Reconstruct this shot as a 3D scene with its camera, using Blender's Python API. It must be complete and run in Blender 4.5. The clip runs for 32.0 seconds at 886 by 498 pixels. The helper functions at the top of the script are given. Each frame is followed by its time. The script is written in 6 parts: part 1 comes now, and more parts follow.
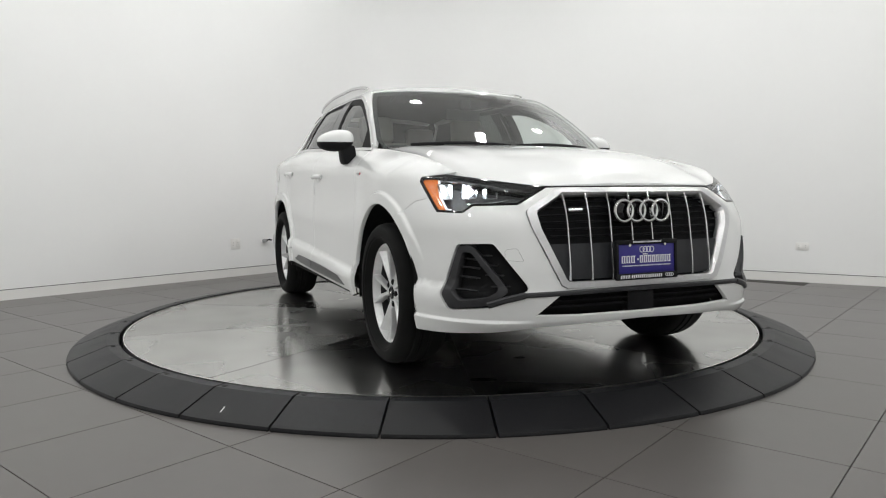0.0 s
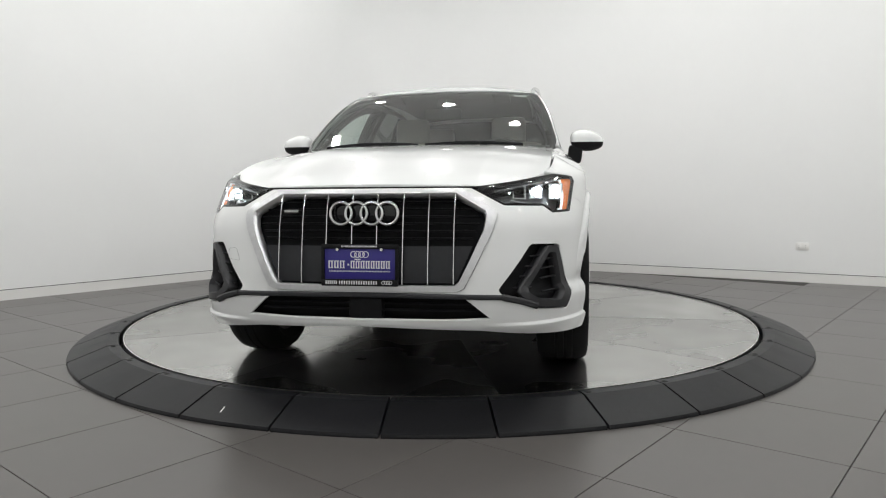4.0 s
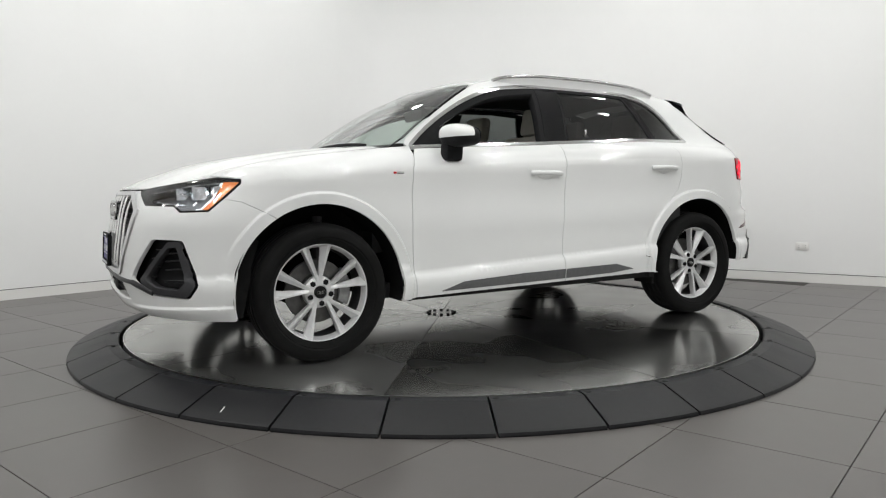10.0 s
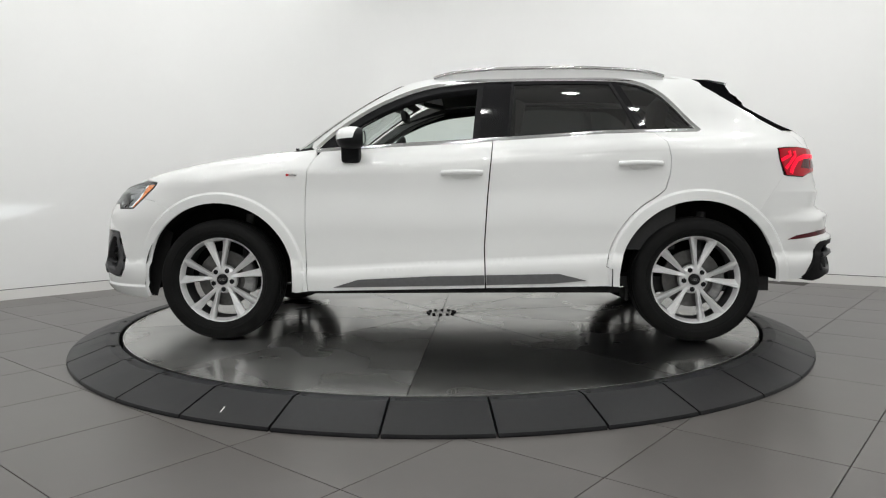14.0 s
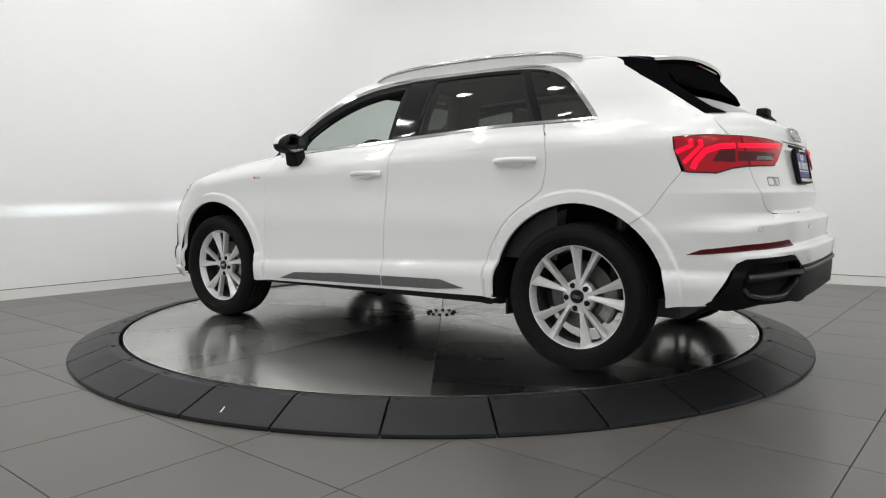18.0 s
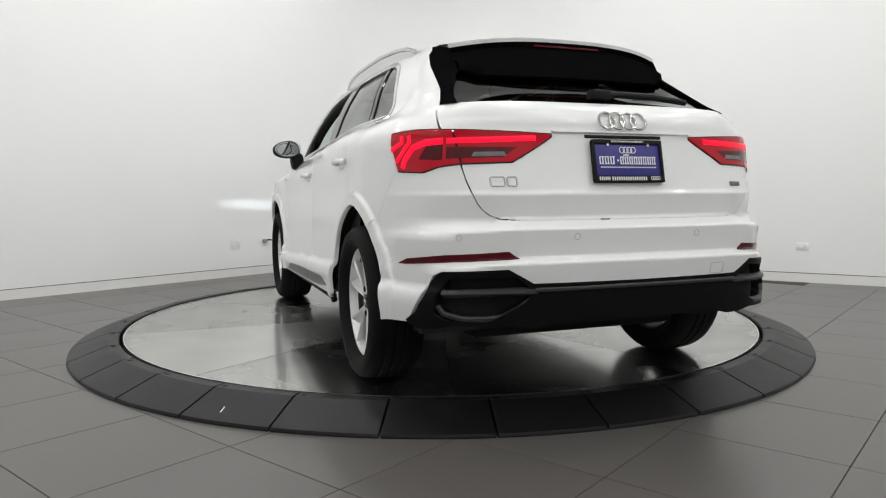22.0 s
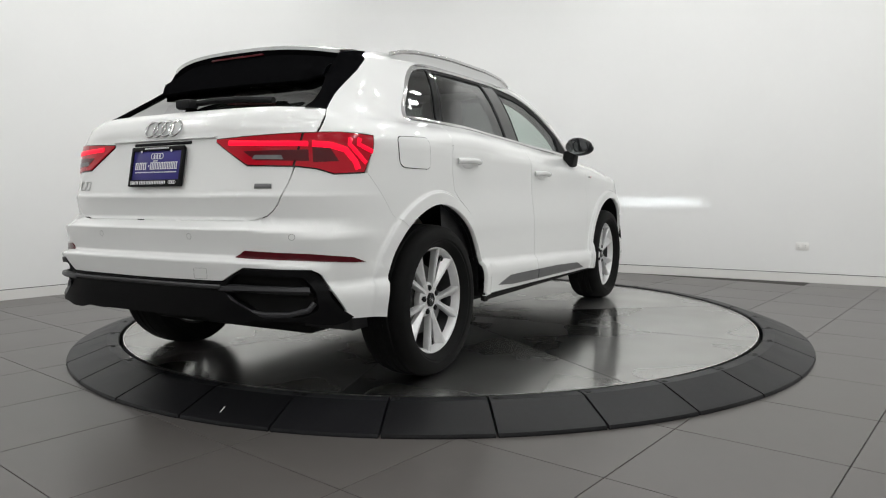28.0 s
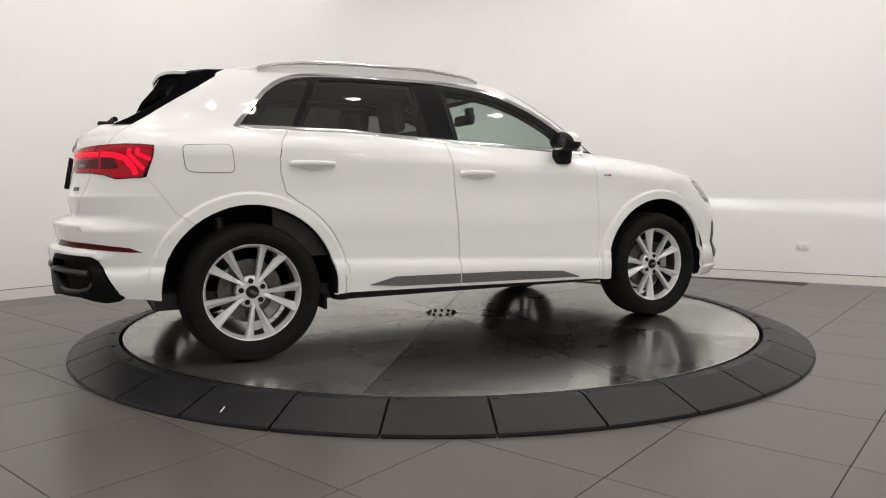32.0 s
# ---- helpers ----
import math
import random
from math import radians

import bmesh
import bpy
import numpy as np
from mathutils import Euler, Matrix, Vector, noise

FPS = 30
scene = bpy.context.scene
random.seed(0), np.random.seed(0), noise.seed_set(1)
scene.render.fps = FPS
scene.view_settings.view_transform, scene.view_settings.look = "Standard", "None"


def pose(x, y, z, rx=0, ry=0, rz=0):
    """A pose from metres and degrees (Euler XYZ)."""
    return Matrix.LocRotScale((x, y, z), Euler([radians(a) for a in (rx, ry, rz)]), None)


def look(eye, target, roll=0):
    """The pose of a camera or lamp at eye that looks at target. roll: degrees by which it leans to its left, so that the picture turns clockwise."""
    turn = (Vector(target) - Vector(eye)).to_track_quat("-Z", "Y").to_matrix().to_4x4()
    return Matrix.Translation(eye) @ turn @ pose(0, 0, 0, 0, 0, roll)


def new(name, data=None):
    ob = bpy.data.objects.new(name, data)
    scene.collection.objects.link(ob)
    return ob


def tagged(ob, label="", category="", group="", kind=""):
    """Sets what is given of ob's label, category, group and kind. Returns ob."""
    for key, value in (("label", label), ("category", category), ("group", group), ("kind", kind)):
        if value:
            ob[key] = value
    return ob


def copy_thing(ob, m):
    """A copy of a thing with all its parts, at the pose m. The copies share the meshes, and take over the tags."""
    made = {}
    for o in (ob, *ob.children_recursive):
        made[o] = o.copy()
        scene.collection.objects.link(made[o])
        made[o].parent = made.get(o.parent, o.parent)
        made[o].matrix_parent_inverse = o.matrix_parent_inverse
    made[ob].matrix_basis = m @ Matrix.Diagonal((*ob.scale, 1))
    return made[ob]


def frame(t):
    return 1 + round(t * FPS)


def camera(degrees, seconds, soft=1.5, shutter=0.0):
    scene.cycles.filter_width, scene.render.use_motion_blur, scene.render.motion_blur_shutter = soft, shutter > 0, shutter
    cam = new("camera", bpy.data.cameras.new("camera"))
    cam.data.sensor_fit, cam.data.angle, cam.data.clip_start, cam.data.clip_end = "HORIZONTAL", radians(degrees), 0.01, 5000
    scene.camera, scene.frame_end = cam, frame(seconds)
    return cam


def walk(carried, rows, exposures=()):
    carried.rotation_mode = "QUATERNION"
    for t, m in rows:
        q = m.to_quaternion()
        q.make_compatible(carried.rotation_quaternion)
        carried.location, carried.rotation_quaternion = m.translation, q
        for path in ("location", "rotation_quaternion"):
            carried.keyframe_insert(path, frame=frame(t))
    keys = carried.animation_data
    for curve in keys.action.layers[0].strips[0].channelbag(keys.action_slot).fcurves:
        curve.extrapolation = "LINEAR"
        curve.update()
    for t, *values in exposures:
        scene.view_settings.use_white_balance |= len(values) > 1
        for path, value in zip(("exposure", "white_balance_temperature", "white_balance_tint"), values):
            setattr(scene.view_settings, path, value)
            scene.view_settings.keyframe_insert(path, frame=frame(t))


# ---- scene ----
cam = camera(64.6, 32.0, soft=1.15)
EYE = Vector((0.0, -4.8117, 0.8238))
AIM = EYE + Vector((0.0031, 0.99675, -0.08051))
walk(cam, [(0.0, look(EYE, AIM, -0.39)), (32.0, look(EYE, AIM, -0.39))],
     exposures=[(0.0, 0.0, 6500, 10), (2.0, -0.09, 6500, 10), (5.0, 0.04, 6500, 10), (25.5, 0.04, 6500, 10), (28.0, -0.03, 6500, 10), (31.4, -0.06, 6500, 10), (31.8, -0.04, 6720, 12), (32.0, -0.03, 6880, 14)])

# ---- turn of the table: start angle and speed in degrees, centre of the car off the axle ----
TURN_START, TURN_RATE = -67.2, -8.298
CAR_OFF = (-0.1443, 0.0643)
FLOOR_Z = -0.082
DECK_Z = -0.008     # top of the turntable's deck
CEIL_Z = 4.2


def turn_at(t):
    return TURN_START + TURN_RATE * t


# ---- light ----
world = bpy.data.worlds.new("world")
scene.world = world
world.use_nodes = True
world.node_tree.nodes["Background"].inputs[0].default_value = (0.9, 0.95, 1.0, 1)
world.node_tree.nodes["Background"].inputs[1].default_value = 0.02
LAMP_POWER = 29.0
LAMP_COLOR = (0.985, 0.995, 0.975)


# ---- materials ----
def material(name, color, rough=0.5, metal=0.0, coat=0.0, noise_scale=0.0, amount=0.0, bump=0.0, bump_scale=200.0,
             rough_var=0.0, emit=None, strength=0.0, transmission=0.0, ior=1.45, second=0.0, space="Object", random_tint=0.0, spec=0.5):
    m = bpy.data.materials.new(name)
    m.use_nodes = True
    nt = m.node_tree
    b = nt.nodes["Principled BSDF"]
    b.inputs["Base Color"].default_value = (*color, 1)
    b.inputs["Roughness"].default_value = rough
    b.inputs["Metallic"].default_value = metal
    b.inputs["Coat Weight"].default_value = coat
    b.inputs["Coat Roughness"].default_value = 0.03
    b.inputs["Transmission Weight"].default_value = transmission
    b.inputs["IOR"].default_value = ior
    b.inputs["Specular IOR Level"].default_value = spec
    if emit:
        b.inputs["Emission Color"].default_value = (*emit, 1)
        b.inputs["Emission Strength"].default_value = strength
    co = nt.nodes.new("ShaderNodeTexCoord")
    if noise_scale:
        n1 = nt.nodes.new("ShaderNodeTexNoise")
        n1.inputs["Scale"].default_value = noise_scale
        n1.inputs["Detail"].default_value = 6
        nt.links.new(co.outputs[space], n1.inputs["Vector"])
        n2 = nt.nodes.new("ShaderNodeTexNoise")
        n2.inputs["Scale"].default_value = noise_scale * 11
        n2.inputs["Detail"].default_value = 3
        nt.links.new(co.outputs[space], n2.inputs["Vector"])
        add = nt.nodes.new("ShaderNodeMath")
        add.operation = "MULTIPLY_ADD"
        nt.links.new(n2.outputs[0], add.inputs[0])
        add.inputs[1].default_value = second
        nt.links.new(n1.outputs[0], add.inputs[2])
        ramp = nt.nodes.new("ShaderNodeMapRange")
        ramp.inputs[1].default_value, ramp.inputs[2].default_value = 0.3 + second * 0.3, 0.7 + second * 0.7
        ramp.inputs[3].default_value, ramp.inputs[4].default_value = 1 - amount, 1 + amount
        nt.links.new(add.outputs[0], ramp.inputs[0])
        mul = nt.nodes.new("ShaderNodeMix")
        mul.data_type, mul.blend_type = "RGBA", "MULTIPLY"
        mul.inputs[0].default_value = 1
        mul.inputs[6].default_value = (*color, 1)
        out = ramp.outputs[0]
        if random_tint:
            info = nt.nodes.new("ShaderNodeObjectInfo")
            rr = nt.nodes.new("ShaderNodeMapRange")
            rr.inputs[3].default_value, rr.inputs[4].default_value = 1 - random_tint, 1 + random_tint
            nt.links.new(info.outputs["Random"], rr.inputs[0])
            mm = nt.nodes.new("ShaderNodeMath")
            mm.operation = "MULTIPLY"
            nt.links.new(out, mm.inputs[0])
            nt.links.new(rr.outputs[0], mm.inputs[1])
            out = mm.outputs[0]
        nt.links.new(out, mul.inputs[7])
        nt.links.new(mul.outputs[2], b.inputs["Base Color"])
        if rough_var:
            r2 = nt.nodes.new("ShaderNodeMapRange")
            r2.inputs[1].default_value, r2.inputs[2].default_value = 0.3, 0.7
            r2.inputs[3].default_value, r2.inputs[4].default_value = rough - rough_var, rough + rough_var
            nt.links.new(n1.outputs[0], r2.inputs[0])
            nt.links.new(r2.outputs[0], b.inputs["Roughness"])
    if bump:
        n3 = nt.nodes.new("ShaderNodeTexNoise")
        n3.inputs["Scale"].default_value = bump_scale
        n3.inputs["Detail"].default_value = 4
        nt.links.new(co.outputs[space], n3.inputs["Vector"])
        bp = nt.nodes.new("ShaderNodeBump")
        bp.inputs["Strength"].default_value = bump
        bp.inputs["Distance"].default_value = 0.002
        nt.links.new(n3.outputs[0], bp.inputs["Height"])
        nt.links.new(bp.outputs[0], b.inputs["Normal"])
    return m


def glass(name, tint, rough=0.0, gloss=0.075):
    """Thin pane: tinted see-through with a mirror on top."""
    m = bpy.data.materials.new(name)
    m.use_nodes = True
    nt = m.node_tree
    nt.nodes.remove(nt.nodes["Principled BSDF"])
    out = nt.nodes["Material Output"]
    tr = nt.nodes.new("ShaderNodeBsdfTransparent")
    tr.inputs[0].default_value = (*tint, 1)
    gl = nt.nodes.new("ShaderNodeBsdfGlossy")
    gl.inputs["Roughness"].default_value = rough
    lw = nt.nodes.new("ShaderNodeLayerWeight")
    lw.inputs[0].default_value = 0.5
    pw = nt.nodes.new("ShaderNodeMath")
    pw.operation = "POWER"
    pw.inputs[1].default_value = 5.0
    nt.links.new(lw.outputs["Facing"], pw.inputs[0])
    fr = nt.nodes.new("ShaderNodeMath")
    fr.operation = "MULTIPLY_ADD"
    fr.inputs[1].default_value, fr.inputs[2].default_value = 0.92, gloss
    nt.links.new(pw.outputs[0], fr.inputs[0])
    mix = nt.nodes.new("ShaderNodeMixShader")
    nt.links.new(fr.outputs[0], mix.inputs[0])
    nt.links.new(tr.outputs[0], mix.inputs[1])
    nt.links.new(gl.outputs[0], mix.inputs[2])
    nt.links.new(mix.outputs[0], out.inputs[0])
    return m


M = {
    "wall": material("wall_paint", (0.83, 0.83, 0.825), 0.55, noise_scale=1.3, amount=0.012, second=0.3, bump=0.05, bump_scale=260),
    "ceiling": material("ceiling_paint", (0.80, 0.80, 0.80), 0.8, noise_scale=1.0, amount=0.02, bump=0.05),
    "base": material("baseboard_paint", (0.78, 0.77, 0.75), 0.4, noise_scale=2.0, amount=0.02, second=0.3),
    "gap": material("shadow_gap", (0.05, 0.05, 0.05), 0.9),
    "tile": material("porcelain_tile", (0.100, 0.092, 0.0875), 0.31, noise_scale=1.4, amount=0.05, second=0.6, rough_var=0.018,
                     bump=0.06, bump_scale=120, random_tint=0.03),
    "grout": material("grout", (0.06, 0.056, 0.052), 0.9, noise_scale=30, amount=0.2),
    "rubber_ring": material("ring_rubber", (0.0105, 0.0105, 0.012), 0.40, noise_scale=4, amount=0.30, second=0.8, rough_var=0.04,
                            bump=0.12, bump_scale=400, random_tint=0.2, spec=0.24),
    "hole": material("dark_hole", (0.006, 0.006, 0.006), 0.8),
    "steel_edge": material("bright_steel_edge", (0.62, 0.61, 0.59), 0.3, 1.0, noise_scale=20, amount=0.1),
    "paint": material("white_paint", (0.76, 0.765, 0.76), 0.32, coat=1.0, noise_scale=0.8, amount=0.008),
    "black": material("black_plastic", (0.009, 0.009, 0.010), 0.62, noise_scale=40, amount=0.2, bump=0.1, bump_scale=600, spec=0.18),
    "gloss_black": material("gloss_black", (0.006, 0.006, 0.007), 0.06, noise_scale=10, amount=0.1),
    "spoiler_black": material("spoiler_black", (0.004, 0.004, 0.0045), 0.5, noise_scale=30, amount=0.15, spec=0.0),
    "diffuser_black": material("diffuser_black", (0.0045, 0.0045, 0.005), 0.45, noise_scale=40, amount=0.2, bump=0.08, bump_scale=500, spec=0.10),
    "chrome": material("satin_chrome", (0.62, 0.62, 0.62), 0.13, 1.0, noise_scale=30, amount=0.04),
    "silver": material("silver_paint", (0.50, 0.50, 0.50), 0.32, 0.85, noise_scale=60, amount=0.06),
    "grey": material("grey_trim", (0.115, 0.115, 0.118), 0.42, 0.2, noise_scale=40, amount=0.1),
    "tyre": material("tyre_rubber", (0.0065, 0.0065, 0.0065), 0.78, noise_scale=14, amount=0.25, second=0.4, bump=0.15, bump_scale=300, spec=0.18),
    "liner": material("wheel_liner", (0.008, 0.008, 0.008), 0.9, noise_scale=20, amount=0.3, spec=0.18),
    "under": material("underbody", (0.010, 0.010, 0.010), 0.8, noise_scale=10, amount=0.3, spec=0.18),
}


def brushed(name):
    """Brushed sheet: a clear mirror under a broad sheen that spreads across the grain, with smudges between the two."""
    m = material(name, (0.60, 0.60, 0.585), 0.32, 1.0, noise_scale=1.2, amount=0.035, second=0.15, random_tint=0.08)
    nt = m.node_tree
    b = nt.nodes["Principled BSDF"]
    co = nt.nodes.new("ShaderNodeTexCoord")
    mp = nt.nodes.new("ShaderNodeMapping")
    mp.inputs["Scale"].default_value = (3, 380, 1)
    n = nt.nodes.new("ShaderNodeTexNoise")
    n.inputs["Scale"].default_value = 1.0
    n.inputs["Detail"].default_value = 3
    bp = nt.nodes.new("ShaderNodeBump")
    bp.inputs["Strength"].default_value = 0.04
    bp.inputs["Distance"].default_value = 0.001
    nt.links.new(co.outputs["Object"], mp.inputs[0])
    nt.links.new(mp.outputs[0], n.inputs["Vector"])
    nt.links.new(n.outputs[0], bp.inputs["Height"])
    nt.links.new(bp.outputs[0], b.inputs["Normal"])
    b.inputs["Anisotropic"].default_value = 0.92
    grain = nt.nodes.new("ShaderNodeCombineXYZ")
    grain.inputs[1].default_value = 1.0
    vt = nt.nodes.new("ShaderNodeVectorTransform")
    vt.vector_type, vt.convert_from, vt.convert_to = "VECTOR", "OBJECT", "WORLD"
    nt.links.new(grain.outputs[0], vt.inputs[0])
    nt.links.new(vt.outputs[0], b.inputs["Tangent"])
    gl = nt.nodes.new("ShaderNodeBsdfAnisotropic")
    gl.inputs["Roughness"].default_value = 0.14
    gl.inputs["Color"].default_value = (0.60, 0.60, 0.585, 1)
    smudge = nt.nodes.new("ShaderNodeTexNoise")
    smudge.inputs["Scale"].default_value, smudge.inputs["Detail"].default_value = 1.6, 2
    nt.links.new(co.outputs["Object"], smudge.inputs["Vector"])
    rng = nt.nodes.new("ShaderNodeMapRange")
    rng.inputs[1].default_value, rng.inputs[2].default_value = 0.30, 0.72
    rng.inputs[3].default_value, rng.inputs[4].default_value = 0.21, 0.28
    nt.links.new(smudge.outputs[0], rng.inputs[0])
    mix = nt.nodes.new("ShaderNodeMixShader")
    nt.links.new(rng.outputs[0], mix.inputs[0])
    nt.links.new(gl.outputs[0], mix.inputs[1])
    nt.links.new(b.outputs[0], mix.inputs[2])
    nt.links.new(mix.outputs[0], nt.nodes["Material Output"].inputs[0])
    return m


M["steel"] = brushed("brushed_steel")
M["glass_clear"] = glass("clear_glass", (0.78, 0.86, 0.82))
M["glass_dark"] = glass("privacy_glass", (0.13, 0.14, 0.135), gloss=0.11)
M["glass_screen"] = glass("screen_glass", (0.80, 0.88, 0.84), gloss=0.27)
M["glass_lens"] = glass("lens_glass", (0.93, 0.95, 0.96))


# ---- building helpers ----
def ob_from(name, verts, faces, mat, parent=None, label="", smooth=False):
    me = bpy.data.meshes.new(name)
    me.from_pydata([tuple(v) for v in verts], [], [tuple(f) for f in faces])
    me.materials.append(mat)
    if smooth:
        me.polygons.foreach_set("use_smooth", [True] * len(me.polygons))
    me.update()
    ob = new(name, me)
    ob.parent = parent
    if label:
        ob["label"] = label
    return ob


def part(name, bm, mat, parent, label="", smooth=30):
    """One mesh object from a bmesh under a thing or a part."""
    me = bpy.data.meshes.new(name)
    bmesh.ops.recalc_face_normals(bm, faces=bm.faces)
    if smooth:
        lim = radians(smooth)
        for f in bm.faces:
            f.smooth = True
        for e in bm.edges:
            e.smooth = len(e.link_faces) == 2 and e.calc_face_angle(0) < lim
    bm.to_mesh(me)
    bm.free()
    me.materials.append(mat)
    ob = new(name, me)
    ob.parent = parent
    if label:
        ob["label"] = label
    return ob


def box(bm, x0, y0, z0, x1, y1, z1, bevel=0.0, m=None):
    r = bmesh.ops.create_cube(bm, size=1)
    vs = r["verts"]
    t = Matrix.LocRotScale(((x0 + x1) / 2, (y0 + y1) / 2, (z0 + z1) / 2), None, (abs(x1 - x0), abs(y1 - y0), abs(z1 - z0)))
    bmesh.ops.transform(bm, matrix=(m @ t) if m else t, verts=vs)
    if bevel:
        es = list({e for v in vs for e in v.link_edges})
        bmesh.ops.bevel(bm, geom=es, offset=bevel, segments=2, affect="EDGES", profile=0.5)
    return bm


def cyl(bm, r, depth, m, seg=24, r2=None, caps=True):
    bmesh.ops.create_cone(bm, cap_ends=caps, segments=seg, radius1=r, radius2=r if r2 is None else r2, depth=depth, matrix=m)
    return bm


def lathe(profile, seg=48, axis="z", a0=0.0, a1=2 * math.pi):
    """A turned body from (radius, height) pairs; closes the ring when it goes all round."""
    bm = bmesh.new()
    full = abs(a1 - a0 - 2 * math.pi) < 1e-6
    n = seg if full else seg + 1
    rings = []
    for i in range(n):
        a = a0 + (a1 - a0) * i / seg
        row = []
        for r, h in profile:
            p = (r * math.cos(a), r * math.sin(a), h)
            row.append(bm.verts.new((p[0], h, p[1]) if axis == "y" else p))
        rings.append(row)
    for i in range(seg):
        p, q = rings[i], rings[(i + 1) % n]
        for k in range(len(profile) - 1):
            bm.faces.new((p[k], q[k], q[k + 1], p[k + 1]))
    return bm


def tube(points, radius, seg=10, flat=1.0):
    """A rounded bar along points."""
    bm = bmesh.new()
    pts = [Vector(p) for p in points]
    rows = []
    for i, p in enumerate(pts):
        d = (pts[min(i + 1, len(pts) - 1)] - pts[max(i - 1, 0)]).normalized()
        side = d.cross(Vector((0, 0, 1)))
        side = side.normalized() if side.length > 1e-4 else Vector((0, 1, 0))
        up = side.cross(d)
        rows.append([bm.verts.new(p + radius * (math.cos(2 * math.pi * k / seg) * side + flat * math.sin(2 * math.pi * k / seg) * up))
                     for k in range(seg)])
    for a, b in zip(rows, rows[1:]):
        for k in range(seg):
            bm.faces.new((a[k], a[(k + 1) % seg], b[(k + 1) % seg], b[k]))
    bm.faces.new(rows[0][::-1])
    bm.faces.new(rows[-1])
    return bm


# ---- the room ----
def meet(p, a, q, b):
    """Where two plan lines meet."""
    d1, d2 = Vector((math.cos(radians(a)), math.sin(radians(a)))), Vector((math.cos(radians(b)), math.sin(radians(b))))
    w = Vector(q) - Vector(p)
    k = (w.x * d2.y - w.y * d2.x) / (d1.x * d2.y - d1.y * d2.x)
    return Vector(p) + k * d1


LEFT_ON, LEFT_DIR = (-2.404, 2.691), 47.3
RIGHT_ON, RIGHT_DIR = (2.152, 2.883), -31.5
CORNER = meet(LEFT_ON, LEFT_DIR, RIGHT_ON, RIGHT_DIR)
dl = Vector((math.cos(radians(LEFT_DIR)), math.sin(radians(LEFT_DIR))))
dr = Vector((math.cos(radians(RIGHT_DIR)), math.sin(radians(RIGHT_DIR))))
FAR_L, FAR_R = CORNER - dl * 9.0, CORNER + dr * 8.5
BACK = Vector((0.3, -9.0))
RIM_GAP, BASE_H = 0.007, 0.0875
COVE = 0.9      # how far the rounded corner reaches along each wall
cove_a, cove_b = CORNER - dl * COVE, CORNER + dr * COVE
arc_pts = []
for i in range(17):
    t = i / 16
    arc_pts.append(cove_a * (1 - t) ** 2 + 2 * CORNER * t * (1 - t) + cove_b * t * t)
CORNERS = [FAR_L, CORNER, FAR_R, Vector((FAR_R.x, -7.0)), Vector((FAR_L.x, -7.0))]
RUNS = [("wall_west", [FAR_L] + [cove_a]), ("wall_corner", arc_pts), ("wall_east", [cove_b, FAR_R]), ("wall_right", CORNERS[2:4]), ("wall_south", CORNERS[3:5]), ("wall_left", [CORNERS[4], FAR_L])]


def run_slab(name, line, off, z0, z1, thick, mat, label):
    """An upright slab along a plan line; its back lies to the left of the line."""
    pts = [Vector((q[0], q[1])) for q in line]
    nor = []
    for i in range(len(pts)):
        d = (pts[min(i + 1, len(pts) - 1)] - pts[max(i - 1, 0)]).normalized()
        nor.append(Vector((-d.y, d.x)))
    verts, faces = [], []
    for q, n in zip(pts, nor):
        f, b = q + n * off, q + n * (off + thick)
        verts += [(f.x, f.y, z0), (b.x, b.y, z0), (b.x, b.y, z1), (f.x, f.y, z1)]
    for i in range(len(pts) - 1):
        for k in ((1, 3) if len(pts) > 2 else range(4)):
            faces.append((4 * i + k, 4 * i + 4 + k, 4 * i + 4 + (k + 1) % 4, 4 * i + (k + 1) % 4))
    if len(pts) == 2:
        faces += [(0, 1, 2, 3), tuple(4 * (len(pts) - 1) + k for k in (3, 2, 1, 0))]
    ob = tagged(ob_from(name, verts, faces, mat), label, name.split("_")[0], kind="structure")
    if len(pts) > 2:
        for poly in ob.data.polygons:
            poly.use_smooth = True
    return ob


for nm, line in RUNS:
    run_slab(nm, line, 0.0, FLOOR_Z + BASE_H + RIM_GAP, CEIL_Z, 0.15, M["wall"], "smooth white painted studio wall")
    run_slab("trim", line, 0.012, FLOOR_Z, FLOOR_Z + BASE_H + RIM_GAP, 0.13, M["gap"], "dark recess above the baseboard")
    run_slab("baseboard", line, 0.0, FLOOR_Z, FLOOR_Z + BASE_H, 0.011, M["base"], "flush white baseboard along the studio wall")
cv = [(p.x, p.y, CEIL_Z) for p in CORNERS] + [(p.x, p.y, CEIL_Z + 0.2) for p in CORNERS]
tagged(ob_from("ceiling", cv, [(0, 1, 2, 3, 4), (9, 8, 7, 6, 5)] + [(i, (i + 1) % 5, 5 + (i + 1) % 5, 5 + i) for i in range(5)], M["ceiling"]),
       "white painted flat ceiling with round lamps", "ceiling", kind="structure")
gv = [(p.x * 1.04, p.y * 1.04, FLOOR_Z - 0.004) for p in CORNERS] + [(p.x * 1.04, p.y * 1.04, FLOOR_Z - 0.2) for p in CORNERS]
floor = tagged(ob_from("floor", gv, [(4, 3, 2, 1, 0), (5, 6, 7, 8, 9)] + [(i, (i + 1) % 5, 5 + (i + 1) % 5, 5 + i) for i in range(5)], M["grout"]),
               "grey porcelain tile floor with thin dark joints", "floor", kind="structure")
floor["kind"] = "structure"


